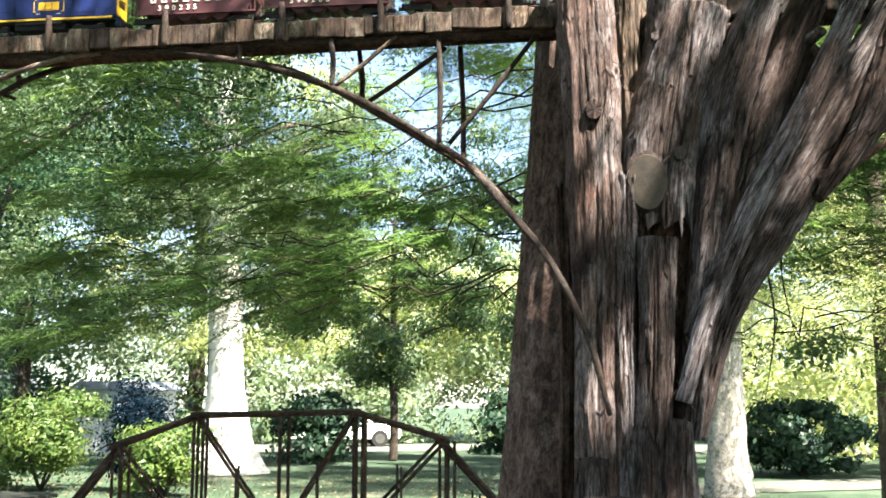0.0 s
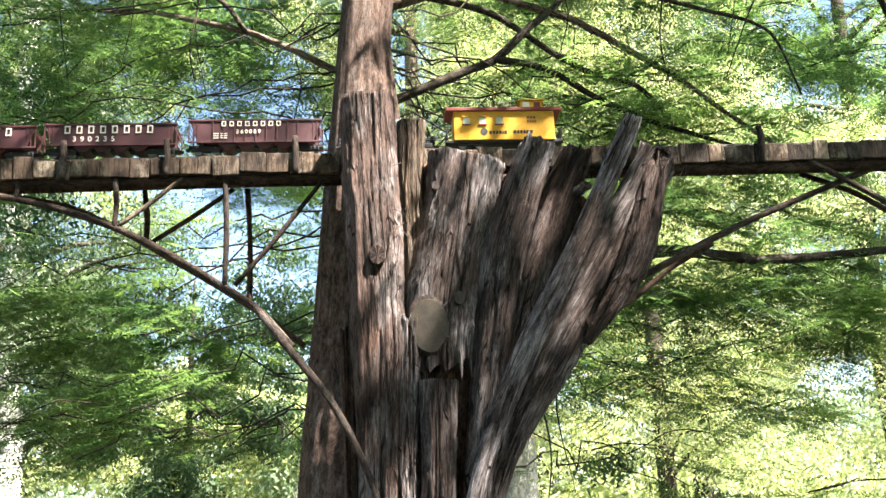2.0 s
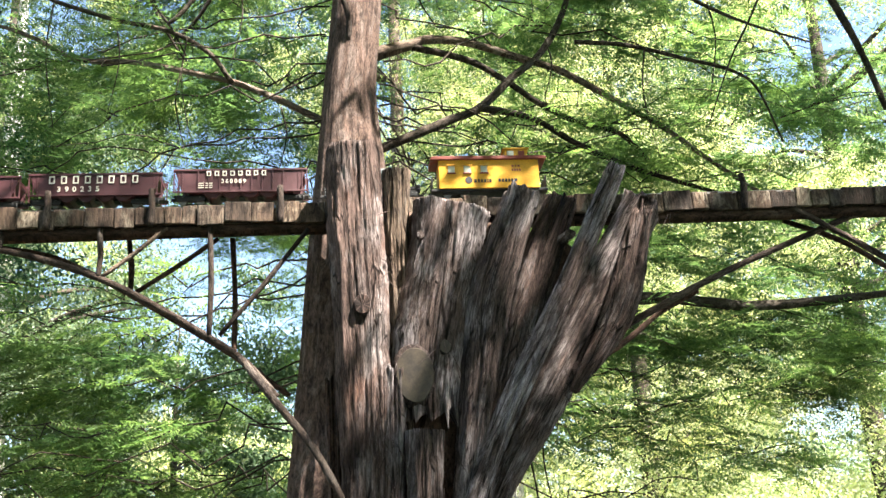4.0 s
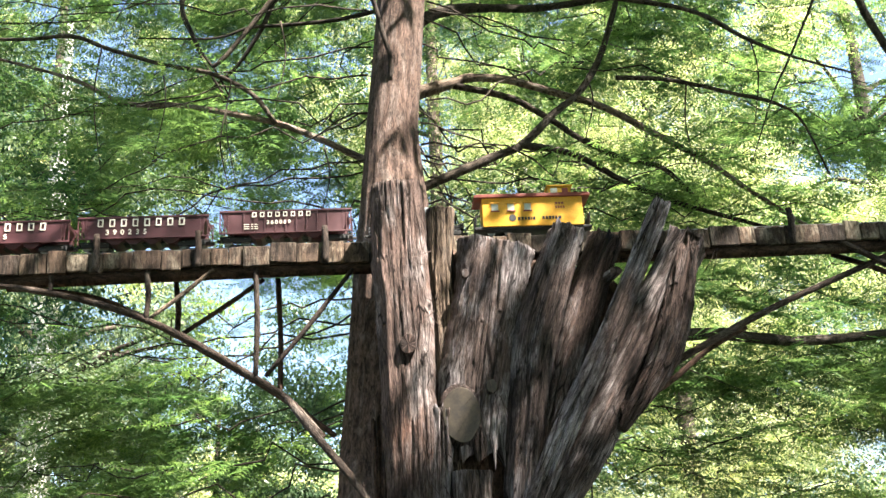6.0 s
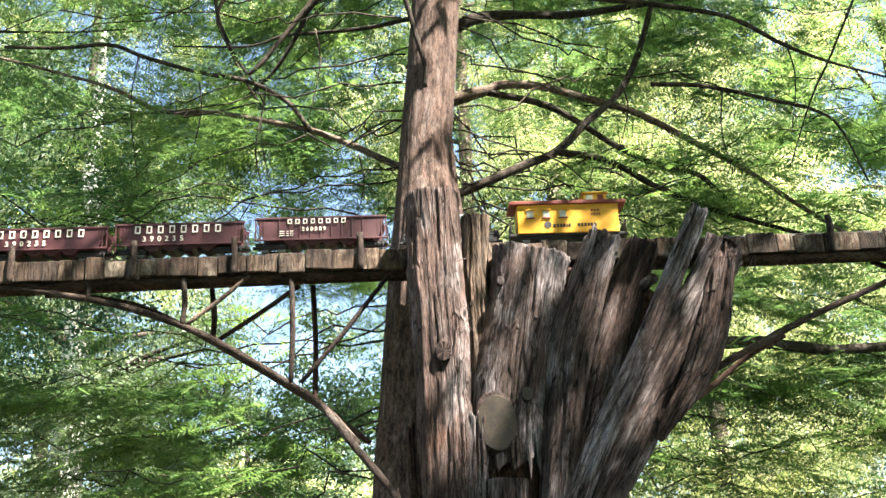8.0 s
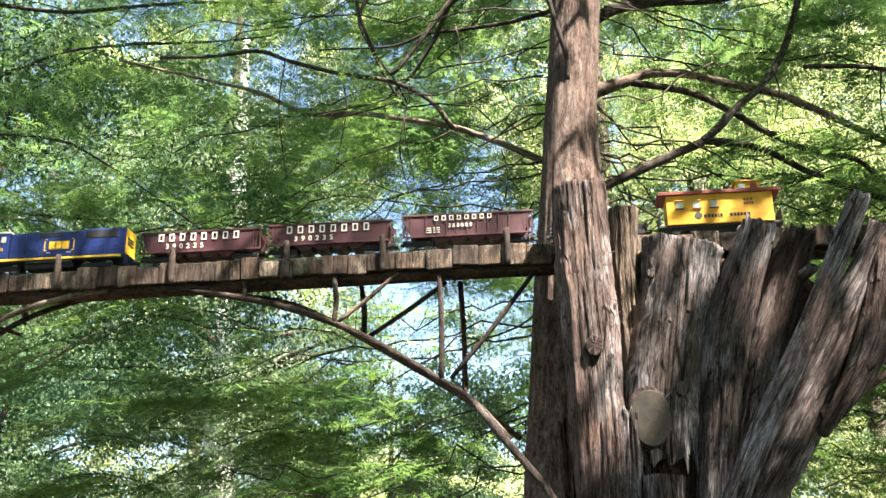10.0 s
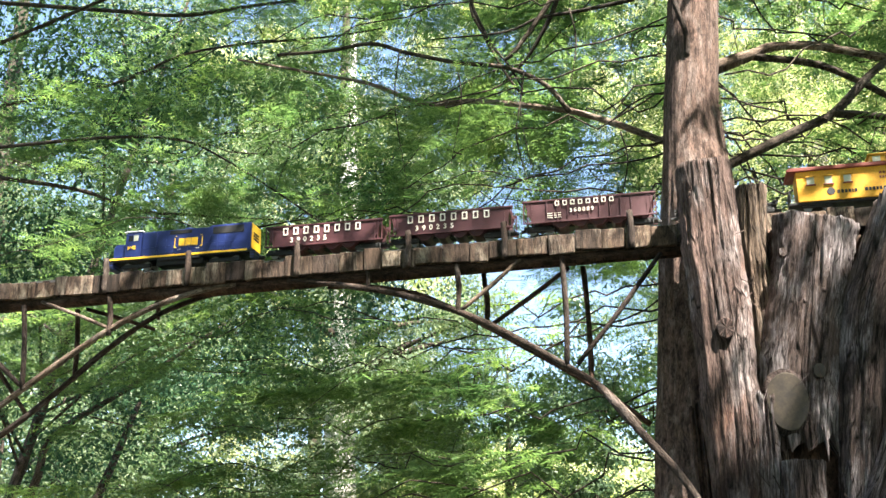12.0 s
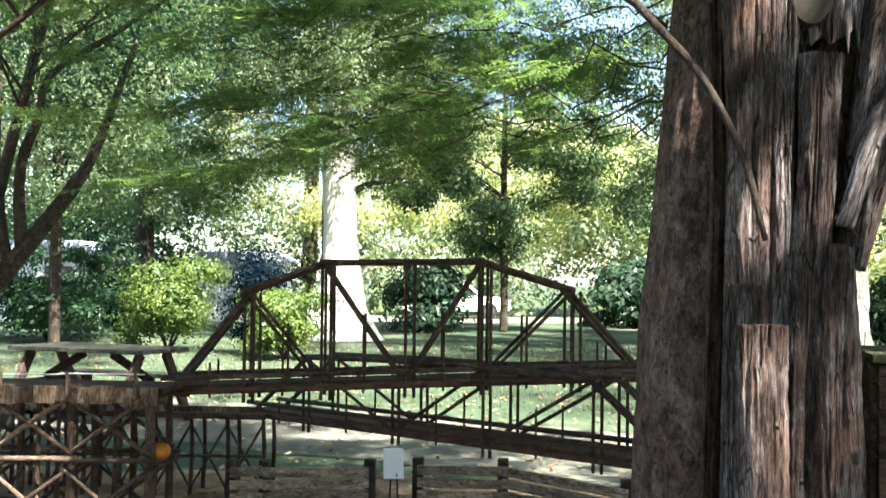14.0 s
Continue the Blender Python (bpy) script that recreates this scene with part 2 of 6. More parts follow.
# sunlight on the crowns is put into this very light leaf colour
LEAF_SUN = leaf("sunlight_tinted_leaf", (0.24, 0.31, 0.11), (0.38, 0.44, 0.2), (0.57, 0.59, 0.4), 0.66, 0.02)
# milder step between sunlit and plain green, part of the light in the colour
LEAF_PALE = leaf("pale_green_leaf", (0.08, 0.13, 0.06), (0.12, 0.175, 0.09), (0.19, 0.24, 0.14), 0.55, 0.02)
LEAF_SPRING = leaf("yellow_green_leaf", (0.045, 0.09, 0.02), (0.085, 0.14, 0.035), (0.16, 0.21, 0.07), 0.5, 0.012)
FALLEN = leaf("fallen_leaf", (0.12, 0.075, 0.04), (0.2, 0.135, 0.08), (0.34, 0.25, 0.16), 0.15, 0.03)
BLADE = leaf("grass_blade", (0.04, 0.075, 0.035), (0.065, 0.11, 0.05), (0.13, 0.16, 0.08), 0.4, 0.03)
LEAF_MID = leaf("green_leaf", (0.035, 0.075, 0.03), (0.062, 0.115, 0.047), (0.115, 0.17, 0.08), 0.5, 0.03)
LEAF_DEEP = leaf("deep_leaf", (0.018, 0.05, 0.028), (0.036, 0.085, 0.043), (0.07, 0.135, 0.068), 0.45, 0.012)
# shade on the low shrubs is put into this darker leaf colour
LEAF_SHRUB = leaf("shaded_shrub_leaf", (0.013, 0.033, 0.021), (0.026, 0.057, 0.034), (0.048, 0.086, 0.053), 0.4, 0.015)
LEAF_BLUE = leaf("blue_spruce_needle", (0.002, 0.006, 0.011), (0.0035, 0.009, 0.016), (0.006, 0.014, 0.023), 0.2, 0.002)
CUT = paint("sawn_face", (0.075, 0.058, 0.042), 0.9, 0.7, 26)
BLUE = paint("loco_blue", (0.013, 0.026, 0.125), 0.4, 0.3)
YELLOW = paint("loco_yellow", (0.8, 0.48, 0.03), 0.45, 0.2)
OXIDE = paint("oxide_red", (0.06, 0.013, 0.018), 0.55, 0.35)
CABOOSE = paint("caboose_yellow", (0.66, 0.33, 0.01), 0.5, 0.15)
ROOF_RED = paint("caboose_roof_red", (0.22, 0.04, 0.025), 0.6, 0.3)
BLACK = paint("chassis_black", (0.005, 0.005, 0.006), 0.6, 0.3)
CREAM = paint("lettering_cream", (0.75, 0.7, 0.6), 0.6, 0.15)
STEEL = paint("wheel_steel", (0.3, 0.29, 0.28), 0.35, 0.3, 25, 1.0)
WHITE = paint("white_paint", (0.75, 0.76, 0.78), 0.5, 0.12)
GLASS = paint("dark_glass", (0.02, 0.022, 0.025), 0.08, 0.1)
PALE_GLASS = paint("hazy_plastic_window", (0.5, 0.52, 0.42), 0.25, 0.15)
GREYFUR = paint("grey_figurine", (0.16, 0.17, 0.18), 0.7, 0.3)
ORANGE = paint("pumpkin_orange", (0.5, 0.16, 0.006), 0.4, 0.2)
GRASS = earth("lawn", [(0.35, (0.028, 0.046, 0.028)), (0.54, (0.048, 0.074, 0.046)), (0.68, (0.11, 0.108, 0.085))], 0.35, 30, 0.6)
LITTER = earth("leaf_litter", [(0.35, (0.1, 0.07, 0.045)), (0.5, (0.2, 0.14, 0.09)), (0.65, (0.33, 0.25, 0.16))], 3.0, 45, 0.8)
GRAVEL = earth("pale_path", [(0.35, (0.075, 0.08, 0.066)), (0.6, (0.125, 0.128, 0.108))], 0.8, 60, 0.3)


# ---- building helpers ----
TM = pose(0, 3.47, 0, 0, 0, -6.73)     # along the line, away from the viewer, up
WORLD = Matrix.Identity(4)
BASE = {}


def thing(name, base, frame_=WORLD, label="", category="", group="", kind=""):
    e = new(name)
    e.empty_display_size = 0.1
    e.matrix_world = frame_ @ Matrix.Translation(base)
    BASE[e.name] = Vector(base)
    return tagged(e, label, category, group, kind)


def mesh_of(name, geo, mat):
    me = bpy.data.meshes.new(name)
    if isinstance(geo, bmesh.types.BMesh):
        geo.to_mesh(me)
        geo.free()
    else:
        verts, faces, uvs = geo
        me.from_pydata([tuple(v) for v in verts], [], faces)
        if uvs is not None:
            layer = me.uv_layers.new(name="UVMap")
            idx = np.empty(len(me.loops), np.int32)
            me.loops.foreach_get("vertex_index", idx)
            layer.data.foreach_set("uv", np.asarray(uvs, np.float32)[idx].ravel())
            me.polygons.foreach_set("use_smooth", [len(f) == 4 for f in faces])
        me.update()
    me.materials.append(mat)
    return me


def part(name, geo, mat, parent, label=""):
    """One mesh under a thing or part; its geometry is given in the thing's frame."""
    me = mesh_of(name, geo, mat)
    root = parent
    while root.parent:
        root = root.parent
    me.transform(Matrix.Translation(-BASE[root.name]))
    ob = new(name, me)
    ob.parent = parent
    return tagged(ob, label)


def solo(name, geo, mat, base, frame_=WORLD, label="", category="", group="", kind=""):
    """A thing of one mesh."""
    me = mesh_of(name, geo, mat)
    me.transform(Matrix.Translation(-Vector(base)))
    ob = new(name, me)
    ob.matrix_world = frame_ @ Matrix.Translation(base)
    return tagged(ob, label, category, group, kind)


def box(x0, x1, y0, y1, z0, z1, bevel=0.0, upright=False):
    b = bmesh.new()
    bmesh.ops.create_cube(b, size=1.0)
    for v in b.verts:
        v.co = (x0 + (v.co.x + 0.5) * (x1 - x0), y0 + (v.co.y + 0.5) * (y1 - y0), z0 + (v.co.z + 0.5) * (z1 - z0))
    if bevel:
        bmesh.ops.bevel(b, geom=b.edges[:], offset=bevel, segments=2, profile=0.6, affect="EDGES")
    add_uv(b, upright)
    return b


def add_uv(b, upright=False):
    lay = b.loops.layers.uv.verify()
    for f in b.faces:
        nx, ny, nz = (abs(c) for c in f.normal)
        for l in f.loops:
            c = l.vert.co
            l[lay].uv = (c.x + c.y, c.z) if upright else (c.z, c.x) if ny >= max(nx, nz) else ((c.y, c.x) if nz >= nx else (c.z, c.y))


def merge(a, b):
    me = bpy.data.meshes.new("tmp")
    b.to_mesh(me)
    b.free()
    a.from_mesh(me)
    bpy.data.meshes.remove(me)
    return a


def cyl(p, q, r, n=12, r2=None):
    p, q = Vector(p), Vector(q)
    b = bmesh.new()
    bmesh.ops.create_cone(b, cap_ends=True, segments=n, radius1=r, radius2=r if r2 is None else r2, depth=(q - p).length)
    m = Matrix.Translation((p + q) / 2) @ (q - p).to_track_quat("Z", "Y").to_matrix().to_4x4()
    bmesh.ops.transform(b, matrix=m, verts=b.verts)
    add_uv(b)
    return b


def prism(points, y0, y1, bevel=0.0):
    """An outline in x and z, drawn out from y0 to y1."""
    b = bmesh.new()
    f = b.faces.new([b.verts.new((x, y0, z)) for x, z in points])
    r = bmesh.ops.extrude_face_region(b, geom=[f])
    bmesh.ops.translate(b, vec=(0, y1 - y0, 0), verts=[v for v in r["geom"] if isinstance(v, bmesh.types.BMVert)])
    bmesh.ops.recalc_face_normals(b, faces=b.faces)
    if bevel:
        bmesh.ops.bevel(b, geom=b.edges[:], offset=bevel, segments=2, profile=0.6, affect="EDGES")
    add_uv(b)
    return b


def smooth_path(points, count):
    """Points (of any width) resampled along a Catmull-Rom curve."""
    p = np.array(points, float)
    if len(p) == 2:
        return p[0] + (p[1] - p[0]) * np.linspace(0, 1, count)[:, None]
    e = np.vstack([2 * p[0] - p[1], p, 2 * p[-1] - p[-2]])
    t = np.linspace(0, len(p) - 1 - 1e-6, count)
    i = t.astype(int)
    f = (t - i)[:, None]
    a, b, c, d = e[i], e[i + 1], e[i + 2], e[i + 3]
    return 0.5 * (2 * b + (c - a) * f + (2 * a - 5 * b + 4 * c - d) * f ** 2 + (3 * b - a - 3 * c + d) * f ** 3)


def loft(rings, girth):
    """A closed skin over rings (count, around, 3); girth: metres round, for the grain."""
    m, k, _ = rings.shape
    verts = rings.reshape(-1, 3)
    faces = [(i * k + j, i * k + (j + 1) % k, (i + 1) * k + (j + 1) % k, (i + 1) * k + j) for i in range(m - 1) for j in range(k)]
    faces += [tuple(range(k - 1, -1, -1)), tuple((m - 1) * k + j for j in range(k))]
    mid = rings.mean(1)
    along = np.concatenate([[0], np.cumsum(np.linalg.norm(np.diff(mid, axis=0), axis=1))])
    u = np.abs(np.linspace(-1, 1, k))[None, :] * girth / 2 + 0 * along[:, None]
    uv = np.stack([u, along[:, None] + 0 * u], -1).reshape(-1, 2)
    return verts, faces, uv


def fbm(x, y, z=0.0):
    return noise.fractal(Vector((x, y, z)), 1.0, 2.0, 4)


def pole(points, radii, count=12, around=8, rough=0.08, seed=0.0, crook=0.0):
    """A crooked tapered pole through points."""
    path = smooth_path(points, count)
    if crook:
        k = np.arange(count)[:, None] * 0.45 + seed
        w = np.minimum(1, np.minimum(np.arange(count), count - 1 - np.arange(count)) / 2)[:, None]
        path = path + crook * w * np.array([[fbm(q[0], 1.0), fbm(q[0], 5.0), fbm(q[0], 9.0)] for q in k])
    rad = np.interp(np.linspace(0, 1, count), np.linspace(0, 1, len(radii)), radii)
    tang = np.gradient(path, axis=0)
    tang /= np.linalg.norm(tang, axis=1)[:, None]
    ref = np.array([0.0, 1.0, 0.0]) if abs(tang[0, 1]) < 0.8 else np.array([1.0, 0.0, 0.0])
    a = np.cross(tang, ref)
    a /= np.linalg.norm(a, axis=1)[:, None]
    b = np.cross(tang, a)
    th = np.linspace(0, 2 * np.pi, around, endpoint=False)
    dirs = a[:, None, :] * np.cos(th)[None, :, None] + b[:, None, :] * np.sin(th)[None, :, None]
    wob = np.array([[1 + rough * fbm(math.cos(q) * 1.5 + seed, math.sin(q) * 1.5, i * 0.35 + seed) for q in th] for i in range(count)])
    return loft(path[:, None, :] + dirs * (rad[:, None] * wob)[..., None], 6.28 * max(radii))


def slab(stations, depth, thick=0.05, bulge=0.04, seed=0.0, count=90, across=44, ragged=0.03, cracks=5, foot=0.0, lumps=0.006, turned=0.0):
    """A split slab, in the line's frame: stations (along, height, width) from top to bottom; turned: how far its left edge comes forward."""
    st = smooth_path(stations, count)
    tang = np.gradient(st[:, :2], axis=0)
    tang /= np.linalg.norm(tang, axis=1)[:, None]
    perp = np.stack([-tang[:, 1], tang[:, 0]], 1)
    run = np.concatenate([[0], np.cumsum(np.linalg.norm(np.diff(st[:, :2], axis=0), axis=1))])
    r = np.random.default_rng(int(seed * 10))
    lines = [(r.uniform(-0.8, 0.8), r.uniform(0, 9), r.uniform(0.006, 0.016), r.uniform(0.012, 0.028)) for _ in range(cracks)]
    rings, uv = [], []
    back = 6
    for i in range(count):
        u0, z0, w = st[i]
        ring = []
        shred = [0.07 * fbm(seed + q, z0 * 3, 4.0) + 0.05 * fbm(seed + q, z0 * 26, 1.0) for q in (0, 3)]
        for j in range(across + back):
            front = j < across
            s = -1 + 2 * j / (across - 1) if front else 1 - 2 * (j - across + 0.5) / back
            wl = w * (1 + (shred[0] if s < 0 else shred[1]))
            if front:
                low = fbm(s * w * 9 + seed, z0 * 1.1, seed) * lumps
                grain = fbm(s * w * 38 + seed * 3 + 0.15 * fbm(z0 * 3, seed), z0 * 1.6, 2.0 + seed) * 0.0034
                flake = fbm(s * w * 20 + seed, z0 * 2.2, 6.0 + seed)
                low += 0.007 * min(1.0, max(0.0, flake * 12))
                y = -depth - bulge * (1 - abs(s) ** 4.5) - low - grain + turned * s
                for s0, ph, dep, wd in lines:
                    c = s0 + 0.16 * fbm(ph, z0 * 1.8, seed)
                    gate = 0.35 + 1.1 * fbm(ph + 4, z0 * 1.5, 1.0)
                    y += dep * max(0.0, gate) * math.exp(-(((s - c) * w / 2) / (wd * 0.2)) ** 2)
                uv.append((s * w / 2, run[i]))
            else:
                y = -depth + thick + turned * s
                uv.append((math.copysign(w / 2 + thick, s) - s * 0.02, run[i]))
            x, z = u0 + perp[i, 0] * s * wl / 2, z0 + perp[i, 1] * s * wl / 2
            if i < 5:
                z += ragged * (fbm(s * w * 16 + seed, 7.7, seed) + 0.4 * fbm(s * w * 70 + seed, 2.0, seed)) * (1 - i / 5)
            if i > count - 9 and foot:
                z += foot * (fbm(s * w * 30 + seed, 3.1, seed) + 0.5 * fbm(s * w * 80, 5.0, seed)) * (i - count + 9) / 8
            ring.append((x, y, z))
        rings.append(ring)
    verts, faces, _ = loft(np.array(rings), 1.0)
    return verts, faces, np.array(uv)


def leaf_mesh(name, c, a, b, mat):
    """Rhombic leaves: centres c, half length vectors a, half width vectors b."""
    n = len(c)
    v = np.stack([c - a, c + b, c + a, c - b], 1).reshape(-1, 3).astype(np.float32)
    me = bpy.data.meshes.new(name)
    me.vertices.add(4 * n)
    me.vertices.foreach_set("co", v.ravel())
    me.loops.add(4 * n)
    me.loops.foreach_set("vertex_index", np.arange(4 * n, dtype=np.int32))
    me.polygons.add(n)
    me.polygons.foreach_set("loop_start", np.arange(0, 4 * n, 4, dtype=np.int32))
    me.polygons.foreach_set("loop_total", np.full(n, 4, np.int32))
    me.update(calc_edges=True)
    me.materials.append(mat)
    return me


def needle_mesh(name, c, a, b, mat):
    """Narrow pointed leaflets of one triangle each."""
    n = len(c)
    v = np.stack([c - a + b * 0.9, c + a, c - a - b * 0.9], 1).reshape(-1, 3).astype(np.float32)
    me = bpy.data.meshes.new(name)
    me.vertices.add(3 * n)
    me.vertices.foreach_set("co", v.ravel())
    me.loops.add(3 * n)
    me.loops.foreach_set("vertex_index", np.arange(3 * n, dtype=np.int32))
    me.polygons.add(n)
    me.polygons.foreach_set("loop_start", np.arange(0, 3 * n, 3, dtype=np.int32))
    me.polygons.foreach_set("loop_total", np.full(n, 3, np.int32))
    me.update(calc_edges=True)
    me.materials.append(mat)
    return me


# gaps cut into the canopy to place sun patches on trunk and stump: where each beam lands and its half width
BEAMS = [((0.45, 0.1, 3.34), 0.05), ((0.53, 0.15, 3.66), 0.06), ((0.6, 0.24, 3.84), 0.06), ((0.5, -0.24, 2.80), 0.03), ((0.62, -0.17, 2.98), 0.03),
         ((0.75, -0.22, 2.54), 0.04), ((1.05, -0.24, 2.6), 0.03)]


def in_shade(points, world=True, margin=0.015):
    """False for leaves to be left out so that a placed sunbeam gets through."""
    m = np.array(TM.inverted() if world else WORLD)
    q = points @ m[:3, :3].T + m[:3, 3]
    d = np.array(TM.to_3x3().inverted() @ SUN_FROM)
    ok = np.ones(len(q), bool)
    for at, half in BEAMS:
        rel = q - np.array(at)
        off = np.linalg.norm(np.cross(rel, d), axis=1)
        ok &= (off > half + margin) | (rel @ d < 0)
    return ok


def unit(v):
    return v / np.linalg.norm(v, axis=-1, keepdims=True)


# ---- ground ----
def sheet(name, x0, x1, y0, y1, z, mat, label, nx=40, ny=40, wave=0.0):
    xs, ys = np.linspace(x0, x1, nx), np.linspace(y0, y1, ny)
    v = [(x, y, z + wave * fbm(x * 0.3, y * 0.3, 3.0)) for y in ys for x in xs]
    f = [(j * nx + i, j * nx + i + 1, (j + 1) * nx + i + 1, (j + 1) * nx + i) for j in range(ny - 1) for i in range(nx - 1)]
    ob = solo(name, (v, f, None), mat, (0, 0, 0), WORLD, label, name, "", "structure")
    return ob


sheet("ground", -600, 600, -600, 600, 0.0, GRASS, "patchy green lawn with dry leaves, reaching to the trees", 3, 3)


def strip(name, points, width, z, mat, label):
    p = smooth_path([(x, y, 0) for x, y in points], 50)
    t = np.gradient(p, axis=0)
    t /= np.linalg.norm(t, axis=1)[:, None]
    s = np.stack([-t[:, 1], t[:, 0], 0 * t[:, 0]], 1)
    v, f = [], []
    for i in range(50):
        for k in (-1, -0.5, 0, 0.5, 1):
            q = p[i] + s[i] * k * width / 2 * (1 + 0.12 * fbm(i * 0.4, k * 3, 1.0))
            v.append((q[0], q[1], z))
    f = [(5 * i + k, 5 * i + k + 1, 5 * i + k + 6, 5 * i + k + 5) for i in range(49) for k in range(4)]
    return solo(name, (v, f, None), mat, (0, 0, 0), WORLD, label, name, "", "structure")


strip("garden_bed", [(-9, 4.2), (-3, 5.2), (1, 5.0), (7, 4.2)], 5.2, 0.004, LITTER, "mulched railway garden bed strewn with brown leaves")
strip("garden_path", [(-14, 12.6), (-5, 11.0), (-1, 9.6), (3, 8.2), (9, 7.6)], 2.6, 0.008, GRAVEL, "pale packed gravel path curving past the garden railway")
strip("driveway", [(-40, 36), (-8, 40), (6, 41), (20, 36), (60, 30)], 7.0, 0.012, GRAVEL, "pale sunlit gravel drive beyond the lawn")
strip("side_path", [(3.5, 20), (7.5, 21.5), (14, 23.5), (26, 24)], 2.4, 0.016, GRAVEL, "pale path in dappled light past a big tree")

def scatter(name, n, x0, x1, y0, y1, size, mat, seed, label, category, upright):
    """Loose flat leaves or short blades, thicker in some patches than in others."""
    r = np.random.default_rng(seed)
    c = np.stack([r.uniform(x0, x1, n), y0 + (y1 - y0) * r.uniform(0, 1, n) ** 1.4, np.full(n, 0.026)], 1)
    c[:, :2] += r.normal(0, 0.25, (n, 2)) * (r.uniform(0, 1, (n, 1)) < 0.5)
    s = size * r.uniform(0.6, 1.4, (n, 1))
    if upright:
        a = unit(np.array([0, 0, 1.0]) + r.normal(0, 0.4, (n, 3)) * np.array([1, 1, 0])) * s
        b = unit(np.cross(a, r.normal(0, 1, (n, 3)))) * s * 0.12
        c[:, 2] = s[:, 0] * 0.8
    else:
        nn = unit(np.array([0, 0, 1.0]) + r.normal(0, 0.25, (n, 3)))
        a = unit(np.cross(nn, r.normal(0, 1, (n, 3)))) * s
        b = np.cross(nn, unit(a)) * s * 0.55
    return tagged(new(name, leaf_mesh(name, c, a, b, mat)), label, category, "", "stuff")


scatter("fallen_leaves", 9000, -10, 5, 5.6, 24, 0.032, FALLEN, 201, "dry brown leaves scattered over lawn and bed", "fallen leaves", False)
scatter("grass", 16000, -11, 6, 12.0, 26, 0.035, BLADE, 202, "short green grass blades of the lawn", "grass", True)

# ---- the living redwood ----
redwood = thing("redwood_tree", (0.52, 0.3, 0), TM, "dawn redwood tree with flared fibrous trunk and feathery green fronds", "tree")


def trunk_rings():
    hs = np.concatenate([np.linspace(0, 3.0, 60), np.linspace(3.06, 11, 70)])
    around = 96
    rings = []
    for h in hs:
        r = np.interp(h, (0, 0.72, 1.26, 1.83, 2.41, 2.96, 3.5, 4.1, 11), (0.36, 0.30, 0.28, 0.24, 0.195, 0.148, 0.1, 0.095, 0.05))
        cx = np.interp(h, (0, 0.72, 2.41, 3.5, 4.1, 11), (0.47, 0.445, 0.476, 0.475, 0.53, 0.85))
        ring = []
        for k in range(around):
            a = 2 * math.pi * k / around
            flute = 0.05 * math.sin(5 * a + 1.0) * math.exp(-h / 1.6)
            q = fbm(math.cos(a) * 9, math.sin(a) * 9, h * 0.9)
            rr = r * (1 + flute + 0.09 * abs(q) + 0.04 * fbm(math.cos(a) * 2.2, math.sin(a) * 2.2, h * 0.6 + 5))
            ring.append((cx + rr * math.cos(a), 0.27 + rr * math.sin(a), h))
        rings.append(ring)
    return np.array(rings)


part("trunk", loft(trunk_rings(), 1.2), BARK, redwood)


def limb(points, radii, depth, name="limb", mat=LIMB, count=30, wave=0.25):
    """A limb in the line's frame from (along, height) points, curving away from the viewer."""
    n = len(points)
    pts = [(u, -depth + wave * (i / (n - 1)) ** 1.5, z) for i, (u, z) in enumerate(points)]
    part(name, pole(pts, radii, count, 8, 0.22, points[0][1] * 7), mat, redwood)
    return pts


limb([(0.56, 3.29), (0.748, 3.376), (0.892, 3.448), (1.014, 3.514), (1.168, 3.674), (1.3, 3.805), (1.416, 4.008), (1.52, 4.3)], (0.022, 0.019, 0.016, 0.012), -0.36)
limb([(1.0, 3.51), (1.223, 3.477), (1.427, 3.382), (1.7, 3.29), (2.1, 3.2)], (0.016, 0.013, 0.009), -0.42)
# bright forking limb, its sunlit look given by the paler stick
limb([(0.55, 3.74), (0.66, 3.77), (0.745, 3.805), (0.82, 3.836), (0.987, 3.831), (1.177, 3.781), (1.389, 3.722), (1.661, 3.569), (1.841, 3.474), (2.014, 3.354), (2.25, 3.2)],
     (0.034, 0.02, 0.016, 0.013, 0.009), -0.4, "limb", STICK_PALE, 44)
limb([(0.74, 3.79), (0.981, 3.732), (1.142, 3.649), (1.301, 3.553), (1.485, 3.483), (1.649, 3.466), (1.82, 3.31)], (0.015, 0.013, 0.01), -0.42)
limb([(0.56, 4.06), (0.7, 4.15), (0.863, 4.204), (1.189, 4.25), (1.8, 4.4)], (0.03, 0.022, 0.012), -0.4)
limb([(0.42, 3.43), (0.344, 3.463), (0.194, 3.551), (0.006, 3.644), (-0.206, 3.71), (-0.419, 3.768), (-0.655, 3.8), (-0.875, 3.931), (-1.096, 4.025), (-1.6, 4.2)],
     (0.017, 0.013, 0.011, 0.006), -0.4, "limb", STICK_PALE, 40)
limb([(0.42, 4.35), (0.2, 4.42), (-0.005, 4.298), (-0.082, 4.171), (-0.197, 4.019), (-0.32, 3.95)], (0.014, 0.012, 0.006), -0.45)
limb([(0.40, 4.6), (-0.2, 4.5), (-0.426, 4.307), (-0.383, 4.135), (-0.292, 3.953), (-0.18, 3.8)], (0.012, 0.009, 0.004), -0.48)
limb([(0.40, 4.1), (0.452, 3.875), (0.478, 3.773), (0.474, 3.69)], (0.010, 0.010, 0.012), -0.13, "dead_stub", STICK, 14, 0.05)
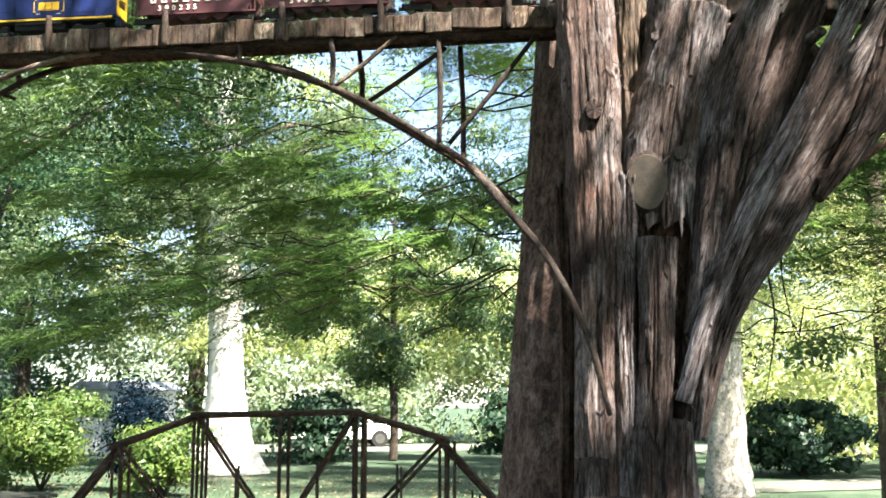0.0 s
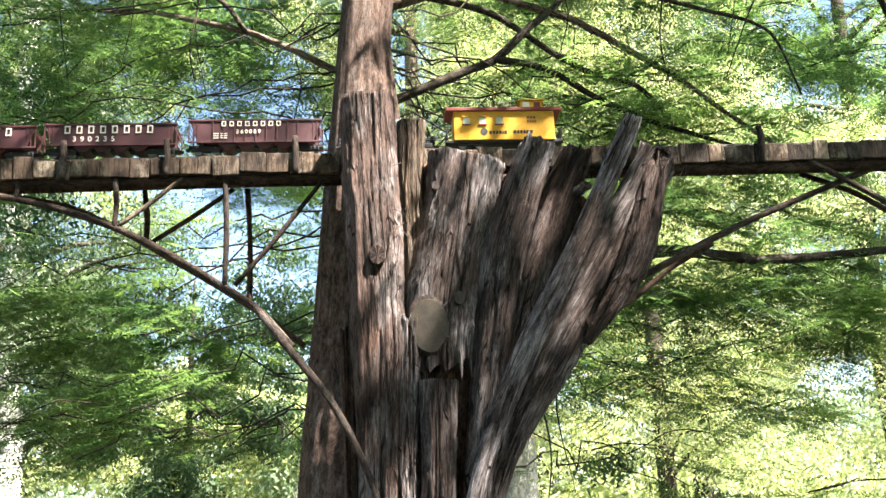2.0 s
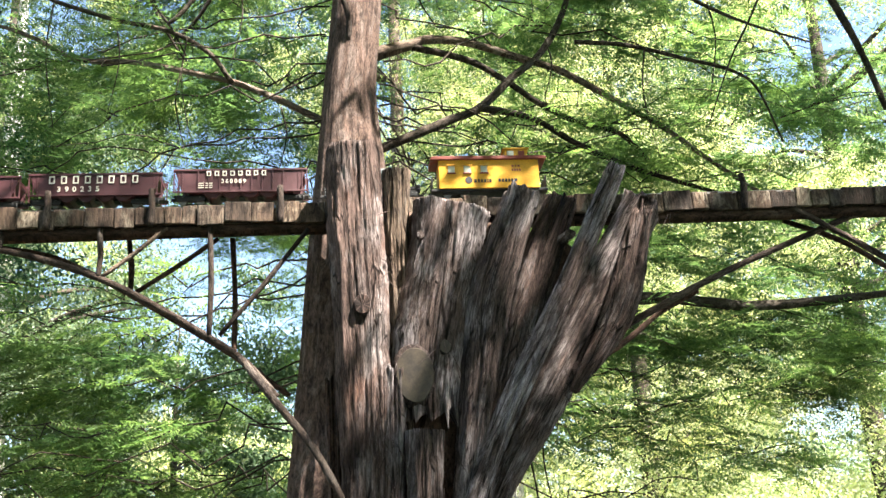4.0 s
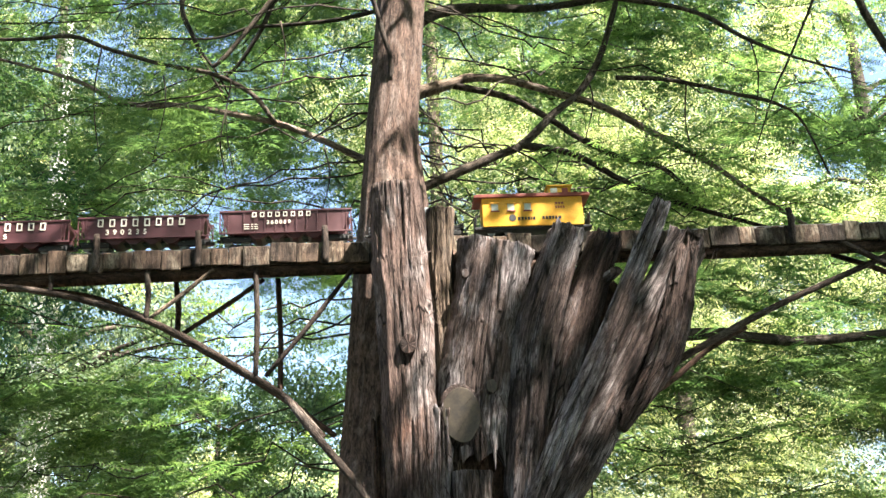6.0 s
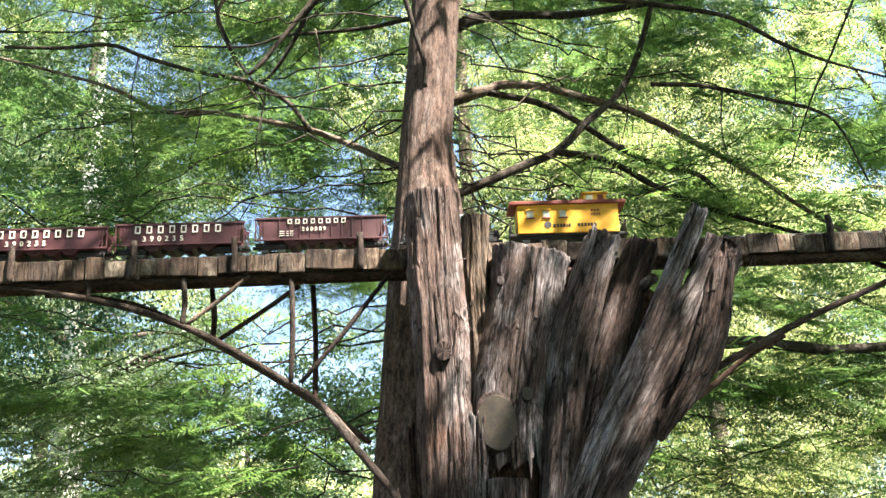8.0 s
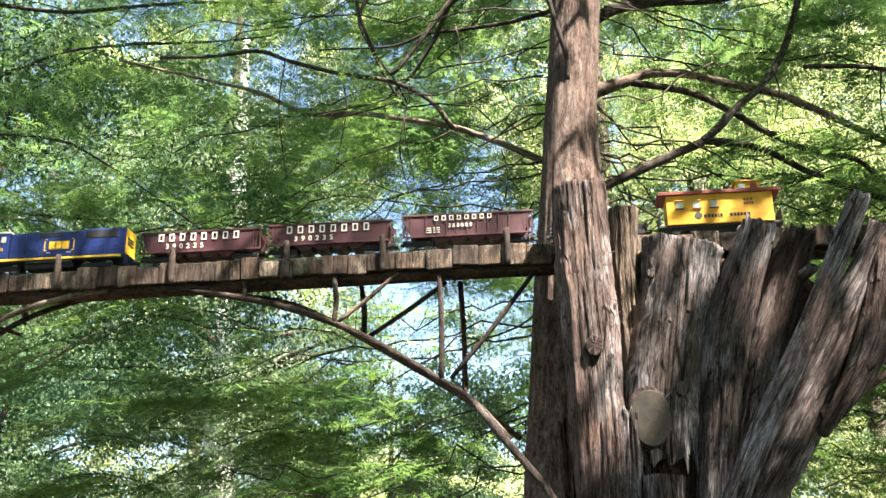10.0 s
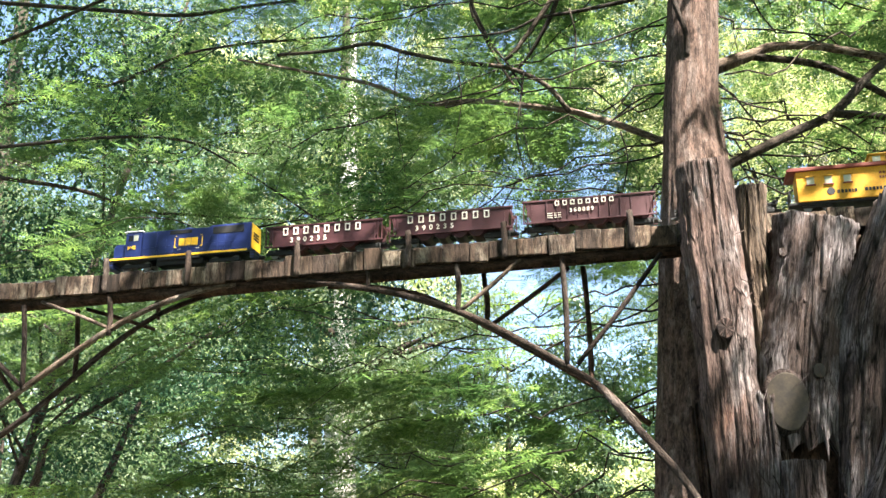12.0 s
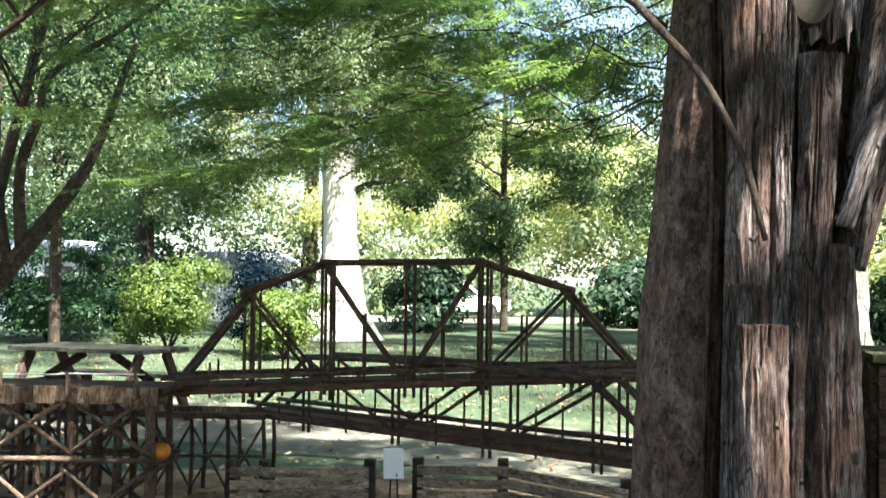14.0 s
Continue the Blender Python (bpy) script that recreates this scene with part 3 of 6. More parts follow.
limb([(1.2, 2.69), (1.533, 2.685), (1.74, 2.69), (1.93, 2.675), (2.12, 2.67), (2.45, 2.70), (3.0, 2.76)], (0.026, 0.025, 0.022, 0.02, 0.012), -0.42)
limb([(-1.3, 4.06), (-1.06, 4.049), (-0.856, 4.06), (-0.704, 3.998), (-0.462, 3.917), (-0.266, 3.874), (-0.104, 3.778), (-0.001, 3.637)], (0.007, 0.009, 0.010, 0.011), -0.42, wave=0.02)
limb([(-0.43, 4.35), (-0.403, 4.195), (-0.377, 4.112), (-0.316, 3.978), (-0.255, 3.887), (-0.194, 3.767)], (0.008, 0.007, 0.003), -0.4, wave=0.05)
limb([(0.45, 4.5), (0.12, 4.36), (-0.018, 4.19), (-0.074, 4.116), (-0.21, 3.936), (-0.267, 3.892)], (0.013, 0.012, 0.008), -0.36, wave=0.05)
limb([(0.47, 4.15), (0.395, 4.128), (0.25, 4.103), (0.031, 4.092), (-0.121, 4.094), (-0.271, 4.059), (-0.6, 4.08)], (0.012, 0.009, 0.007, 0.003), -0.38, wave=0.1)
limb([(2.5, 4.6), (2.535, 4.271), (2.553, 4.155), (2.596, 4.037), (2.698, 3.792), (2.78, 3.5)], (0.02, 0.018, 0.013), -0.4, wave=0.05)
limb([(0.6, 4.32), (1.1, 4.25), (1.627, 4.167), (1.841, 4.108), (2.006, 4.004), (2.199, 3.914), (2.5, 3.82)], (0.018, 0.012, 0.009, 0.004), -0.4, wave=0.05)
limb([(1.43, 3.80), (1.661, 3.785), (1.918, 3.723), (2.112, 3.671), (2.213, 3.594), (2.299, 3.353)], (0.010, 0.008, 0.004), -0.4, wave=0.05)
limb([(2.42, 4.35), (2.335, 4.158), (2.194, 3.887), (2.093, 3.706), (1.961, 3.4)], (0.006, 0.005, 0.002), -0.38, wave=0.02)
for k, (u, z, ln) in enumerate([(0.02, 4.09, 0.42), (-0.18, 3.82, 0.5), (-0.47, 3.9, 0.46), (-0.72, 3.98, 0.6), (1.3, 3.8, 0.3), (1.72, 3.75, 0.5), (0.2, 3.5, 0.33), (-0.2, 3.68, 0.4), (2.02, 3.98, 0.45), (1.12, 2.2, 0.45), (1.05, 2.05, 0.5)]):
    limb([(u, z), (u + 0.02 * (-1) ** k, z - ln * 0.4), (u - 0.03 * (-1) ** k, z - ln)], (0.0035, 0.003, 0.001), -0.38 if k < 9 else 0.0, "hanging_twig", LIMB, 14, 0.03)


for pts, rad in [([(-0.9, 1.35, 4.82), (-1.28, 1.2, 4.84), (-1.8, 1.2, 4.86), (-2.2, 1.2, 4.856), (-2.66, 1.2, 4.95), (-3.45, 1.2, 5.12)], (0.004, 0.011, 0.013)),
                 ([(-1.15, 1.0, 3.36), (-1.36, 0.9, 3.52), (-1.78, 0.9, 3.82), (-2.03, 0.9, 3.94), (-2.44, 0.9, 3.99), (-3.05, 0.9, 4.0)], (0.003, 0.006, 0.011)),
                 ([(-1.1, 1.4, 4.74), (-1.41, 1.4, 4.73), (-2.22, 1.4, 4.74), (-2.73, 1.4, 4.59), (-3.5, 1.4, 4.53)], (0.004, 0.008, 0.011)),
                 ([(-1.6, 1.2, 3.58), (-1.98, 1.1, 3.60), (-2.33, 1.1, 3.66), (-2.66, 1.1, 3.80), (-3.2, 1.1, 3.93)], (0.004, 0.009, 0.013)),
                 ([(-2.3, 1.0, 4.93), (-2.58, 1.0, 4.89), (-2.84, 1.0, 4.81), (-3.2, 1.0, 4.7)], (0.006, 0.009, 0.011))]:
    part("limb", pole(pts, rad, 36, 8, 0.22, pts[0][2] * 5), LIMB, redwood)
# feathery sprays along hidden limbs, all round the crown
def sprays(name, limbs, per_limb, twig_len, lets, leaflets, mat, seed, let_len=0.1, leaf_len=0.021, leaf_wid=0.0045):
    r = np.random.default_rng(seed)
    O, D, N = [], [], []
    for pts in limbs:
        path = smooth_path(pts, 60)
        f = np.sort(r.uniform(0.14, 1.0, per_limb))
        idx = (f * 59).astype(int)
        t = unit(np.gradient(path, axis=0))
        side = unit(np.cross(t, (0, 0, 1.0)))
        sgn = r.choice([-1, 1], per_limb)[:, None]
        d = unit(t[idx] * r.uniform(0.5, 1.0, (per_limb, 1)) + side[idx] * sgn * r.uniform(0.5, 1.0, (per_limb, 1)) + r.normal(0, 1, (per_limb, 3)) * np.array([0.16, 0.16, 0.16]) + np.array([0, 0, -0.1]))
        ln = twig_len * r.uniform(0.45, 1.15, (per_limb, 1)) * (1.15 - 0.6 * f[:, None])
        # branchlets along each twig
        g = np.linspace(0.12, 1.0, lets)
        o = path[idx][:, None] + d[:, None] * (ln * g[None])[..., None]
        o = o + np.array([0, 0, -0.16]) * ((ln * g[None]) ** 2)[..., None]
        sd = unit(np.cross(d, (0, 0, 1.0)))
        alt = np.where(np.arange(lets) % 2 == 0, 1.0, -1.0)
        bd = unit(d[:, None] * 0.75 + sd[:, None] * alt[None, :, None] * 0.8 + r.normal(0, 1, (per_limb, lets, 3)) * np.array([0.18, 0.18, 0.2]) + np.array([0, 0, -0.14]))
        nn = unit(np.array([0, 0, 1.0]) + r.normal(0, 0.34, (per_limb, lets, 3)))
        O.append(o.reshape(-1, 3)), D.append(bd.reshape(-1, 3)), N.append(nn.reshape(-1, 3))
    O, D, N = np.concatenate(O), np.concatenate(D), np.concatenate(N)
    keep = (O[:, 1] > 0.3) | (O[:, 2] > 5.0)
    O, D, N = O[keep], D[keep], N[keep]
    L = let_len * r.uniform(0.6, 1.25, (len(O), 1))
    S = unit(np.cross(D, N))
    if leaflets == 0:
        ok = in_shade(O + D * L / 2, False, 0.03)
        return leaf_mesh(name, (O + D * L / 2)[ok], (D * L / 2)[ok], (S * 0.022)[ok], mat)
    C, A, B = [], [], []
    for j in range(leaflets):
        for sg in (-1, 1):
            ld = unit(D * 0.55 + S * sg * 0.85)
            ll = leaf_len * (1 - 0.35 * abs(2 * j / max(1, leaflets - 1) - 0.9))
            C.append(O + D * L * (j + 0.5) / leaflets + ld * ll / 2)
            A.append(ld * ll / 2)
            B.append(unit(np.cross(ld, N)) * leaf_wid)
    C, A, B = np.concatenate(C), np.concatenate(A), np.concatenate(B)
    ok = in_shade(C, False)
    return needle_mesh(name, C[ok], A[ok], B[ok], mat)


def ray_limb(z, azimuth, length, rise=0.1, r=None):
    """A limb from the trunk in the line's frame: azimuth in degrees, 90 is straight away from the viewer."""
    x0, y0 = 0.52, 0.27
    a = radians(azimuth)
    c, s = math.cos(a), math.sin(a)
    bend = r.uniform(-0.25, 0.25)
    return [(x0 + c * length * k - s * bend * k * k * length, y0 + s * length * k + c * bend * k * k * length, z + rise * length * (k - 0.9 * k * k)) for k in (0.03, 0.35, 0.7, 1.0)]


r_ = np.random.default_rng(21)
back = [ray_limb(z, az, ln, r_.uniform(0.0, 0.25), r_) for z, az, ln in
        [((r_.uniform(2.0, 6.4) if az > 75 else r_.uniform(2.4, 6.4)), az, r_.uniform(2.2, 4.6)) for az in r_.uniform(18, 166, 112)]]
back += [ray_limb(r_.uniform(1.9, 3.5), r_.uniform(124, 163), r_.uniform(3.0, 5.0), r_.uniform(0.0, 0.15), r_) for _ in range(16)]
r2_ = np.random.default_rng(5)
back += [ray_limb(r2_.uniform(3.0, 5.4), r2_.uniform(148, 172), r2_.uniform(4.2, 5.6), r2_.uniform(0.0, 0.2), r2_) for _ in range(9)]
back += [ray_limb(r2_.uniform(1.7, 2.6), r2_.uniform(12, 34), r2_.uniform(2.4, 3.6), r2_.uniform(0.0, 0.1), r2_) for _ in range(7)]
back += [ray_limb(r2_.uniform(2.7, 3.7), r2_.uniform(6, 34), r2_.uniform(2.6, 4.2), r2_.uniform(0.0, 0.2), r2_) for _ in range(6)]
back = [q for q in back if not (q[2][0] < 0.75 and q[2][0] > -1.1 and 2.45 < q[2][2] < 3.45)]
back = [q for i, q in enumerate(back) if i % 2 or not (-1.3 < q[2][0] < 0.75 and q[2][2] < 3.6)]
back = [[tuple(q) for q in np.array(p) + np.vstack([np.zeros((1, 3)), r_.normal(0, 0.09, (3, 3))])] for p in back]
for pts in back:
    part("limb", pole(pts, (0.0042, 0.0028, 0.001), 34, 5, 0.1, pts[0][2] * 11, 0.14), LIMB, redwood)
tw_v, tw_f, tw_u = [], [], []
for pts in back:
    path = smooth_path(pts, 30)
    for k in range(3):
        i = int(r_.integers(5, 29))
        t = path[i] - path[i - 1]
        t /= np.linalg.norm(t)
        sd = np.array([t[1], -t[0], 0]) * r_.choice([-1, 1])
        ln = r_.uniform(0.3, 0.8)
        q = [tuple(path[i]), tuple(path[i] + (t * 0.6 + sd * 0.7) * ln * 0.5 + (0, 0, 0.02)), tuple(path[i] + (t * 0.8 + sd * 0.6) * ln + (0, 0, r_.uniform(-0.25, 0.02)))]
        v, f, uv = pole(q, (0.0035, 0.0025, 0.001), 8, 4, 0.1, k, 0.03)
        n0 = sum(len(a) for a in tw_v)
        tw_v.append(np.array(v)), tw_u.append(uv)
        tw_f += [tuple(j + n0 for j in ff) for ff in f]
tangle = part("twig_tangle", (np.concatenate(tw_v), tw_f, np.concatenate(tw_u)), LIMB, redwood, "fine dark twigs")
tagged(tangle, kind="stuff")
# heavy flat plates of foliage on some limbs, thin sprays on the rest
plates = [[(0.3, 0.75, 2.62), (-0.34, 0.85, 2.60), (-0.83, 0.9, 2.60), (-1.5, 1.0, 2.62)], [(0.3, 0.8, 2.45), (-0.1, 0.95, 2.44), (-0.52, 1.05, 2.50), (-1.1, 1.2, 2.5)],
          [(0.3, 0.9, 2.66), (-0.6, 1.05, 2.70), (-1.3, 1.1, 2.66), (-2.0, 1.2, 2.6)], [(1.35, 0.5, 2.66), (1.8, 0.6, 2.6), (2.2, 0.7, 2.48), (2.6, 0.8, 2.35)],
          [(1.3, 0.6, 2.70), (1.9, 0.75, 2.62), (2.4, 0.85, 2.55), (2.9, 0.9, 2.55)], [(0.6, 0.6, 3.9), (0.2, 0.8, 3.95), (-0.1, 0.9, 3.9), (-0.4, 1.0, 3.8)],
          [(0.9, 0.6, 3.15), (1.6, 0.8, 3.1), (2.3, 0.95, 3.0), (3.0, 1.0, 2.85)], [(1.2, 0.5, 2.95), (1.7, 0.65, 2.9), (2.3, 0.8, 2.75), (2.8, 0.9, 2.6)], [(1.0, 0.7, 3.5), (1.8, 0.8, 3.45), (2.4, 0.9, 3.3), (3.1, 1.0, 3.2)],
          [(0.8, 0.8, 4.1), (1.5, 0.9, 4.05), (2.2, 1.0, 3.9), (2.9, 1.1, 3.75)]]
for k in range(3):
    z0, y0 = 2.0 + 0.2 * k, 0.95 + 0.3 * (k * 3 % 4) / 2
    plates.append([(0.25 - 0.2 * (k % 2), y0 - 0.2, z0 + 0.06), (-0.6, y0, z0 + 0.08), (-1.4, y0 + 0.1, z0 + 0.02), (-2.3, y0 + 0.3, z0 - 0.12)])
for k in range(5):
    z0, y0 = 2.95 + 0.42 * k, 0.9 + 0.28 * (k * 5 % 7) / 2
    plates.append([(-0.8, y0, z0 + 0.1), (-1.7, y0 + 0.1, z0 + 0.13), (-2.6, y0 + 0.15 * (k % 3), z0 + 0.06), (-3.5, y0 + 0.3, z0 - 0.1)])
crown = new("crown", sprays("crown", back[::3] + plates, 42, 0.6, 20, 6, NEEDLE, 3, 0.125, 0.03, 0.0040))
thin = new("crown", sprays("thin_crown", [q for i, q in enumerate(back) if i % 3], 19, 0.6, 18, 6, NEEDLE, 6, 0.125, 0.03, 0.0040))
r_ = np.random.default_rng(77)
# upper crown, out of view, which shades trunk and stump
over = [ray_limb(z, az, ln, 0.15, r_) for z, az, ln in
        [(r_.uniform(5.6, 10.5), r_.uniform(0, 360), r_.uniform(2.4, 4.4)) for _ in range(32)]]
# unseen extra limbs set in the sun's path to shade the right-hand slabs
over += [ray_limb(6.1, -25, 3.6, 0.0, r_), ray_limb(5.7, -27, 3.4, 0.0, r_), ray_limb(6.5, -28, 4.2, 0.0, r_), ray_limb(7.4, -29, 4.6, 0.0, r_)]
upper = new("crown", sprays("upper_crown", over, 46, 0.6, 12, 0, NEEDLE, 4, 0.14))
for ob in (crown, thin, upper):
    ob.data.transform(Matrix.Translation(-BASE[redwood.name]))
    ob.parent = redwood
    tagged(ob, "feathery light green needle sprays")


# ---- background trees ----
def clump_leaves(centres, spread, per, size, r):
    n = len(centres) * per
    c = np.repeat(centres, per, 0) + r.normal(0, 1, (n, 3)) * spread * np.array([1, 1, 0.55])
    nn = unit(r.normal(0, 0.5, (n, 3)) + 0.9 * (c - np.repeat(centres, per, 0)) / spread + np.array([0, 0, 0.5]))
    a = unit(np.cross(nn, r.normal(0, 1, (n, 3))))
    b = np.cross(nn, a)
    s = size * r.uniform(0.6, 1.3, (n, 1))
    return c, a * s, b * s * 0.5


def tree(x, y, height, girth, low, radius, clumps, per, size, mat, bark, seed, label, spread=0.5, flare=0.0, lean=(0, 0), name="tree", skirt=None):
    r = np.random.default_rng(seed)
    t = thing(name, (x, y, 0), WORLD, label, "tree")
    lx, ly = lean
    hs = np.array([0, 0.04, 0.12, 0.35, 0.7, 1.0]) * height
    pts = [(x + lx * h + 0.12 * fbm(seed, h * 0.3), y + ly * h, h) for h in hs]
    part("trunk", pole(pts, [girth * (1 + flare), girth * (1 + flare * 0.45), girth * 1.02, girth * 0.9, girth * 0.6, girth * 0.2], 34, 20, 0.14, seed), bark, t)
    th, ph = r.uniform(0, 2 * np.pi, clumps), np.arccos(r.uniform(-1, 1, clumps))
    rad = r.uniform(0.35, 1.0, clumps) ** 0.5
    mid = (low + height) / 2
    cen = np.stack([x + lx * mid + radius * rad * np.sin(ph) * np.cos(th), y + ly * mid + radius * rad * np.sin(ph) * np.sin(th), mid + (height - low) / 2 * rad * np.cos(ph)], 1)
    if skirt:
        n, z0, z1 = skirt
        th, rr = r.uniform(0, 2 * np.pi, n), r.uniform(0.5, 1.6, n)
        cen = np.vstack([cen, np.stack([x + rr * np.cos(th), y + rr * np.sin(th), r.uniform(z0, z1, n)], 1)])
    for q in cen[: 12]:
        z0 = max(low * 0.6, q[2] - 0.35 * math.hypot(q[0] - x, q[1] - y))
        z0 = min(z0, height * 0.8)
        part("limb", pole([(x + lx * z0, y + ly * z0, z0), ((x + q[0]) / 2 + lx * z0 / 2, (y + q[1]) / 2, (z0 + q[2]) / 2 + 0.2), tuple(q)], (girth * 0.3, girth * 0.18, girth * 0.05), 12, 6, 0.2, seed + q[0]), LIMB, t)
    c, a, b = clump_leaves(cen, spread, per, size, r)
    ok = (c[:, 2] > 0.6) & in_shade(c, True, 0.25 * size)
    me = needle_mesh("crown", c[ok], a[ok], b[ok] * 1.15, mat)
    me.transform(Matrix.Translation((-x, -y, 0)))
    ob = new("crown", me)
    ob.parent = t
    return t


tree(-5.3, 25.5, 17, 0.42, 3.4, 4.4, 80, 850, 0.054, LEAF_PALE, PALE_BARK, 11, "tall pale-barked tree on the lawn, sunlit trunk with flared base", 0.5, 1.7, skirt=(22, 4.3, 10.0))
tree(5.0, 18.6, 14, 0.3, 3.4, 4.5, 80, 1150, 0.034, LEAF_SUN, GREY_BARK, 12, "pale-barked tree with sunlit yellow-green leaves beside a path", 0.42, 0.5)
tree(8.5, 12.5, 12, 0.16, 1.2, 3.6, 90, 800, 0.03, LEAF_SUN, LIMB, 13, "bushy tree with yellow-green leaves, sunlight brightened into their colour", 0.36)
tree(4.4, 10.5, 9, 0.10, 1.5, 2.5, 70, 1000, 0.02, LEAF_SUN, LIMB, 14, "slender tree with yellow-green leaves, sunlight brightened into their colour", 0.3)
leaning = tree(-4.4, 6.95, 6.6, 0.045, 2.4, 2.3, 66, 700, 0.022, LEAF_DEEP, LIMB, 15, "small leaning dark-limbed tree with deep green leaves over the garden", 0.3, 0.2, (0.22, 0.05))
for pts, rad in [([(-4.1, 7.02, 1.2), (-3.767, 7.215, 1.73), (-3.536, 7.33, 2.104), (-3.4, 7.4, 2.4), (-3.2, 7.6, 3.2)], (0.07, 0.055, 0.02)),
                 ([(-3.84, 7.18, 1.6), (-3.86, 7.17, 2.2), (-3.70, 7.11, 2.56), (-3.63, 7.15, 2.885), (-3.2, 7.35, 3.25), (-2.53, 7.6, 3.82)], (0.05, 0.03, 0.012)),
                 ([(-3.9, 7.1, 1.5), (-4.1, 7.3, 2.2), (-4.2, 7.5, 3.0)], (0.045, 0.03, 0.01))]:
    part("limb", pole(pts, rad, 20, 8, 0.25, rad[0] * 50), LIMB, leaning)
tree(-9, 15.0, 15, 0.2, 2.2, 4.4, 110, 780, 0.035, LEAF_PALE, LIMB, 16, "broad tree with sunlit pale green leaves", 0.4)
tree(-1.45, 31.0, 9, 0.12, 2.2, 3.2, 50, 700, 0.075, LEAF_MID, LIMB, 17, "tree with mid-green leaves behind the lawn", 0.38)
tree(3.0, 24.5, 19, 0.16, 2.6, 4.0, 75, 700, 0.06, LEAF_MID, LIMB, 18, "tree with mid-green leaves and slim dark trunk", 0.42)
tree(11, 24, 18, 0.3, 2.0, 5.0, 80, 400, 0.11, LEAF_MID, LIMB, 19, "tall tree with mid-green leaves", 0.5)
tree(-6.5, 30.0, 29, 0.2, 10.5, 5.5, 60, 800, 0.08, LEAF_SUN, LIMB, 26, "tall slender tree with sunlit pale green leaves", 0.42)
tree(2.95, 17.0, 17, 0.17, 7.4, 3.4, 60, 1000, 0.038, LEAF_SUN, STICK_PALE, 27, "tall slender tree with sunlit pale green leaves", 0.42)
tree(-13.5, 19.5, 13, 0.2, 1.8, 3.8, 80, 700, 0.055, LEAF_MID, LIMB, 24, "broad tree with mid-green leaves near a pale building", 0.42)
tree(-10.6, 21.5, 10, 0.12, 2.3, 2.6, 60, 600, 0.05, LEAF_MID, LIMB, 28, "slender tree with mid-green leaves on the lawn", 0.4)
tree(-21.5, 42.0, 17, 0.3, 1.8, 6.0, 80, 420, 0.115, LEAF_MID, LIMB, 29, "tall leafy tree behind a pale building", 0.7)
tree(-12.0, 30.0, 15, 0.25, 2.4, 4.2, 70, 600, 0.075, LEAF_MID, LIMB, 25, "leafy tree shading a pale building", 0.5)
for i, (x, y, h) in enumerate([(-30, 46, 17), (-20, 50, 20), (-11, 47, 18), (-3, 52, 6.5), (5, 49, 6), (13, 45, 19), (22, 44, 18), (31, 40, 17)]):
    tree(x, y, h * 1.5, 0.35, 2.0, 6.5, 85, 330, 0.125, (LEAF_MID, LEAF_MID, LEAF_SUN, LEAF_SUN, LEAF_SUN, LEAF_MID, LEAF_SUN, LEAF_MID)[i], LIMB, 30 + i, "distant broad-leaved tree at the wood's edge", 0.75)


# unseen trees added beside and behind the viewer to block sun
for i, (x, y, h, low, rad) in enumerate([(4.5, -3.5, 12, 4.2, 3.6), (-3.0, -4.5, 13, 4.0, 4.0), (0.5, -9.0, 15, 3.0, 5.0), (9.5, -2.0, 14, 4.0, 4.5), (8, -10, 16, 3, 5), (-9, -3.0, 14, 3, 5), (-8, -11, 15, 2.5, 5)]):
    tree(x, y, h, 0.22, low, rad, 62, 90, 0.18, LEAF_MID, LIMB, 70 + i, "unseen broad-leaved tree added behind the viewer to cast shade", 0.75)


def bush(x, y, w, h, n, size, mat, seed, label, name="bush", cat="bush"):
    r = np.random.default_rng(seed)
    t = thing(name, (x, y, 0), WORLD, label, cat)
    for k in range(4):
        a = k * 1.7 + seed
        part("stem", pole([(x, y, 0), (x + 0.2 * w * math.cos(a), y + 0.2 * w * math.sin(a), h * 0.4), (x + 0.35 * w * math.cos(a), y + 0.3 * w * math.sin(a), h * 0.75)], (0.035, 0.02, 0.008), 8, 5), LIMB, t)
    u = r.normal(0, 1, (26, 3))
    cen = np.array([x, y, h * 0.43]) + unit(u) * r.uniform(0.35, 1.15, (26, 1)) * np.array([w / 2, w / 2, h * 0.48])
    spread = h * np.repeat(r.uniform(0.06, 0.17, 26), n // 26)[:, None]
    c, a, b = clump_leaves(cen, spread, n // 26, size, r)
    c[:, 2] = np.abs(c[:, 2]) + 0.03
    me = leaf_mesh("foliage", c, a, b, mat)
    me.transform(Matrix.Translation((-x, -y, 0)))
    ob = new("foliage", me)
    ob.parent = t
    return t


bush(-11.6, 23.2, 3.6, 2.5, 11000, 0.065, LEAF_DEEP, 51, "rounded dark green shrub on the lawn")
bush(-12.3, 28, 2.8, 2.4, 6000, 0.1, LEAF_SHRUB, 52, "rounded dark green shrub by a pale building")
bush(-7.6, 20.2, 2.3, 1.95, 13000, 0.045, LEAF_SPRING, 53, "loose sunlit green shrub")
bush(-4.9, 18.8, 1.6, 1.45, 10000, 0.045, LEAF_SPRING, 54, "sunlit green shrub beside a pale tree")
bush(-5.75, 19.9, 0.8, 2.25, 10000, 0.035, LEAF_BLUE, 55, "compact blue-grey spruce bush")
bush(-3.6, 30, 2.2, 2.2, 6000, 0.1, LEAF_SHRUB, 56, "dark green shrub behind a pale tree")
bush(8.2, 24.5, 2.8, 1.8, 9000, 0.085, LEAF_SHRUB, 57, "dark evergreen shrub beside the path")
bush(12.5, 25, 3.2, 1.8, 7000, 0.1, LEAF_SHRUB, 58, "dark evergreen shrub beside the path")
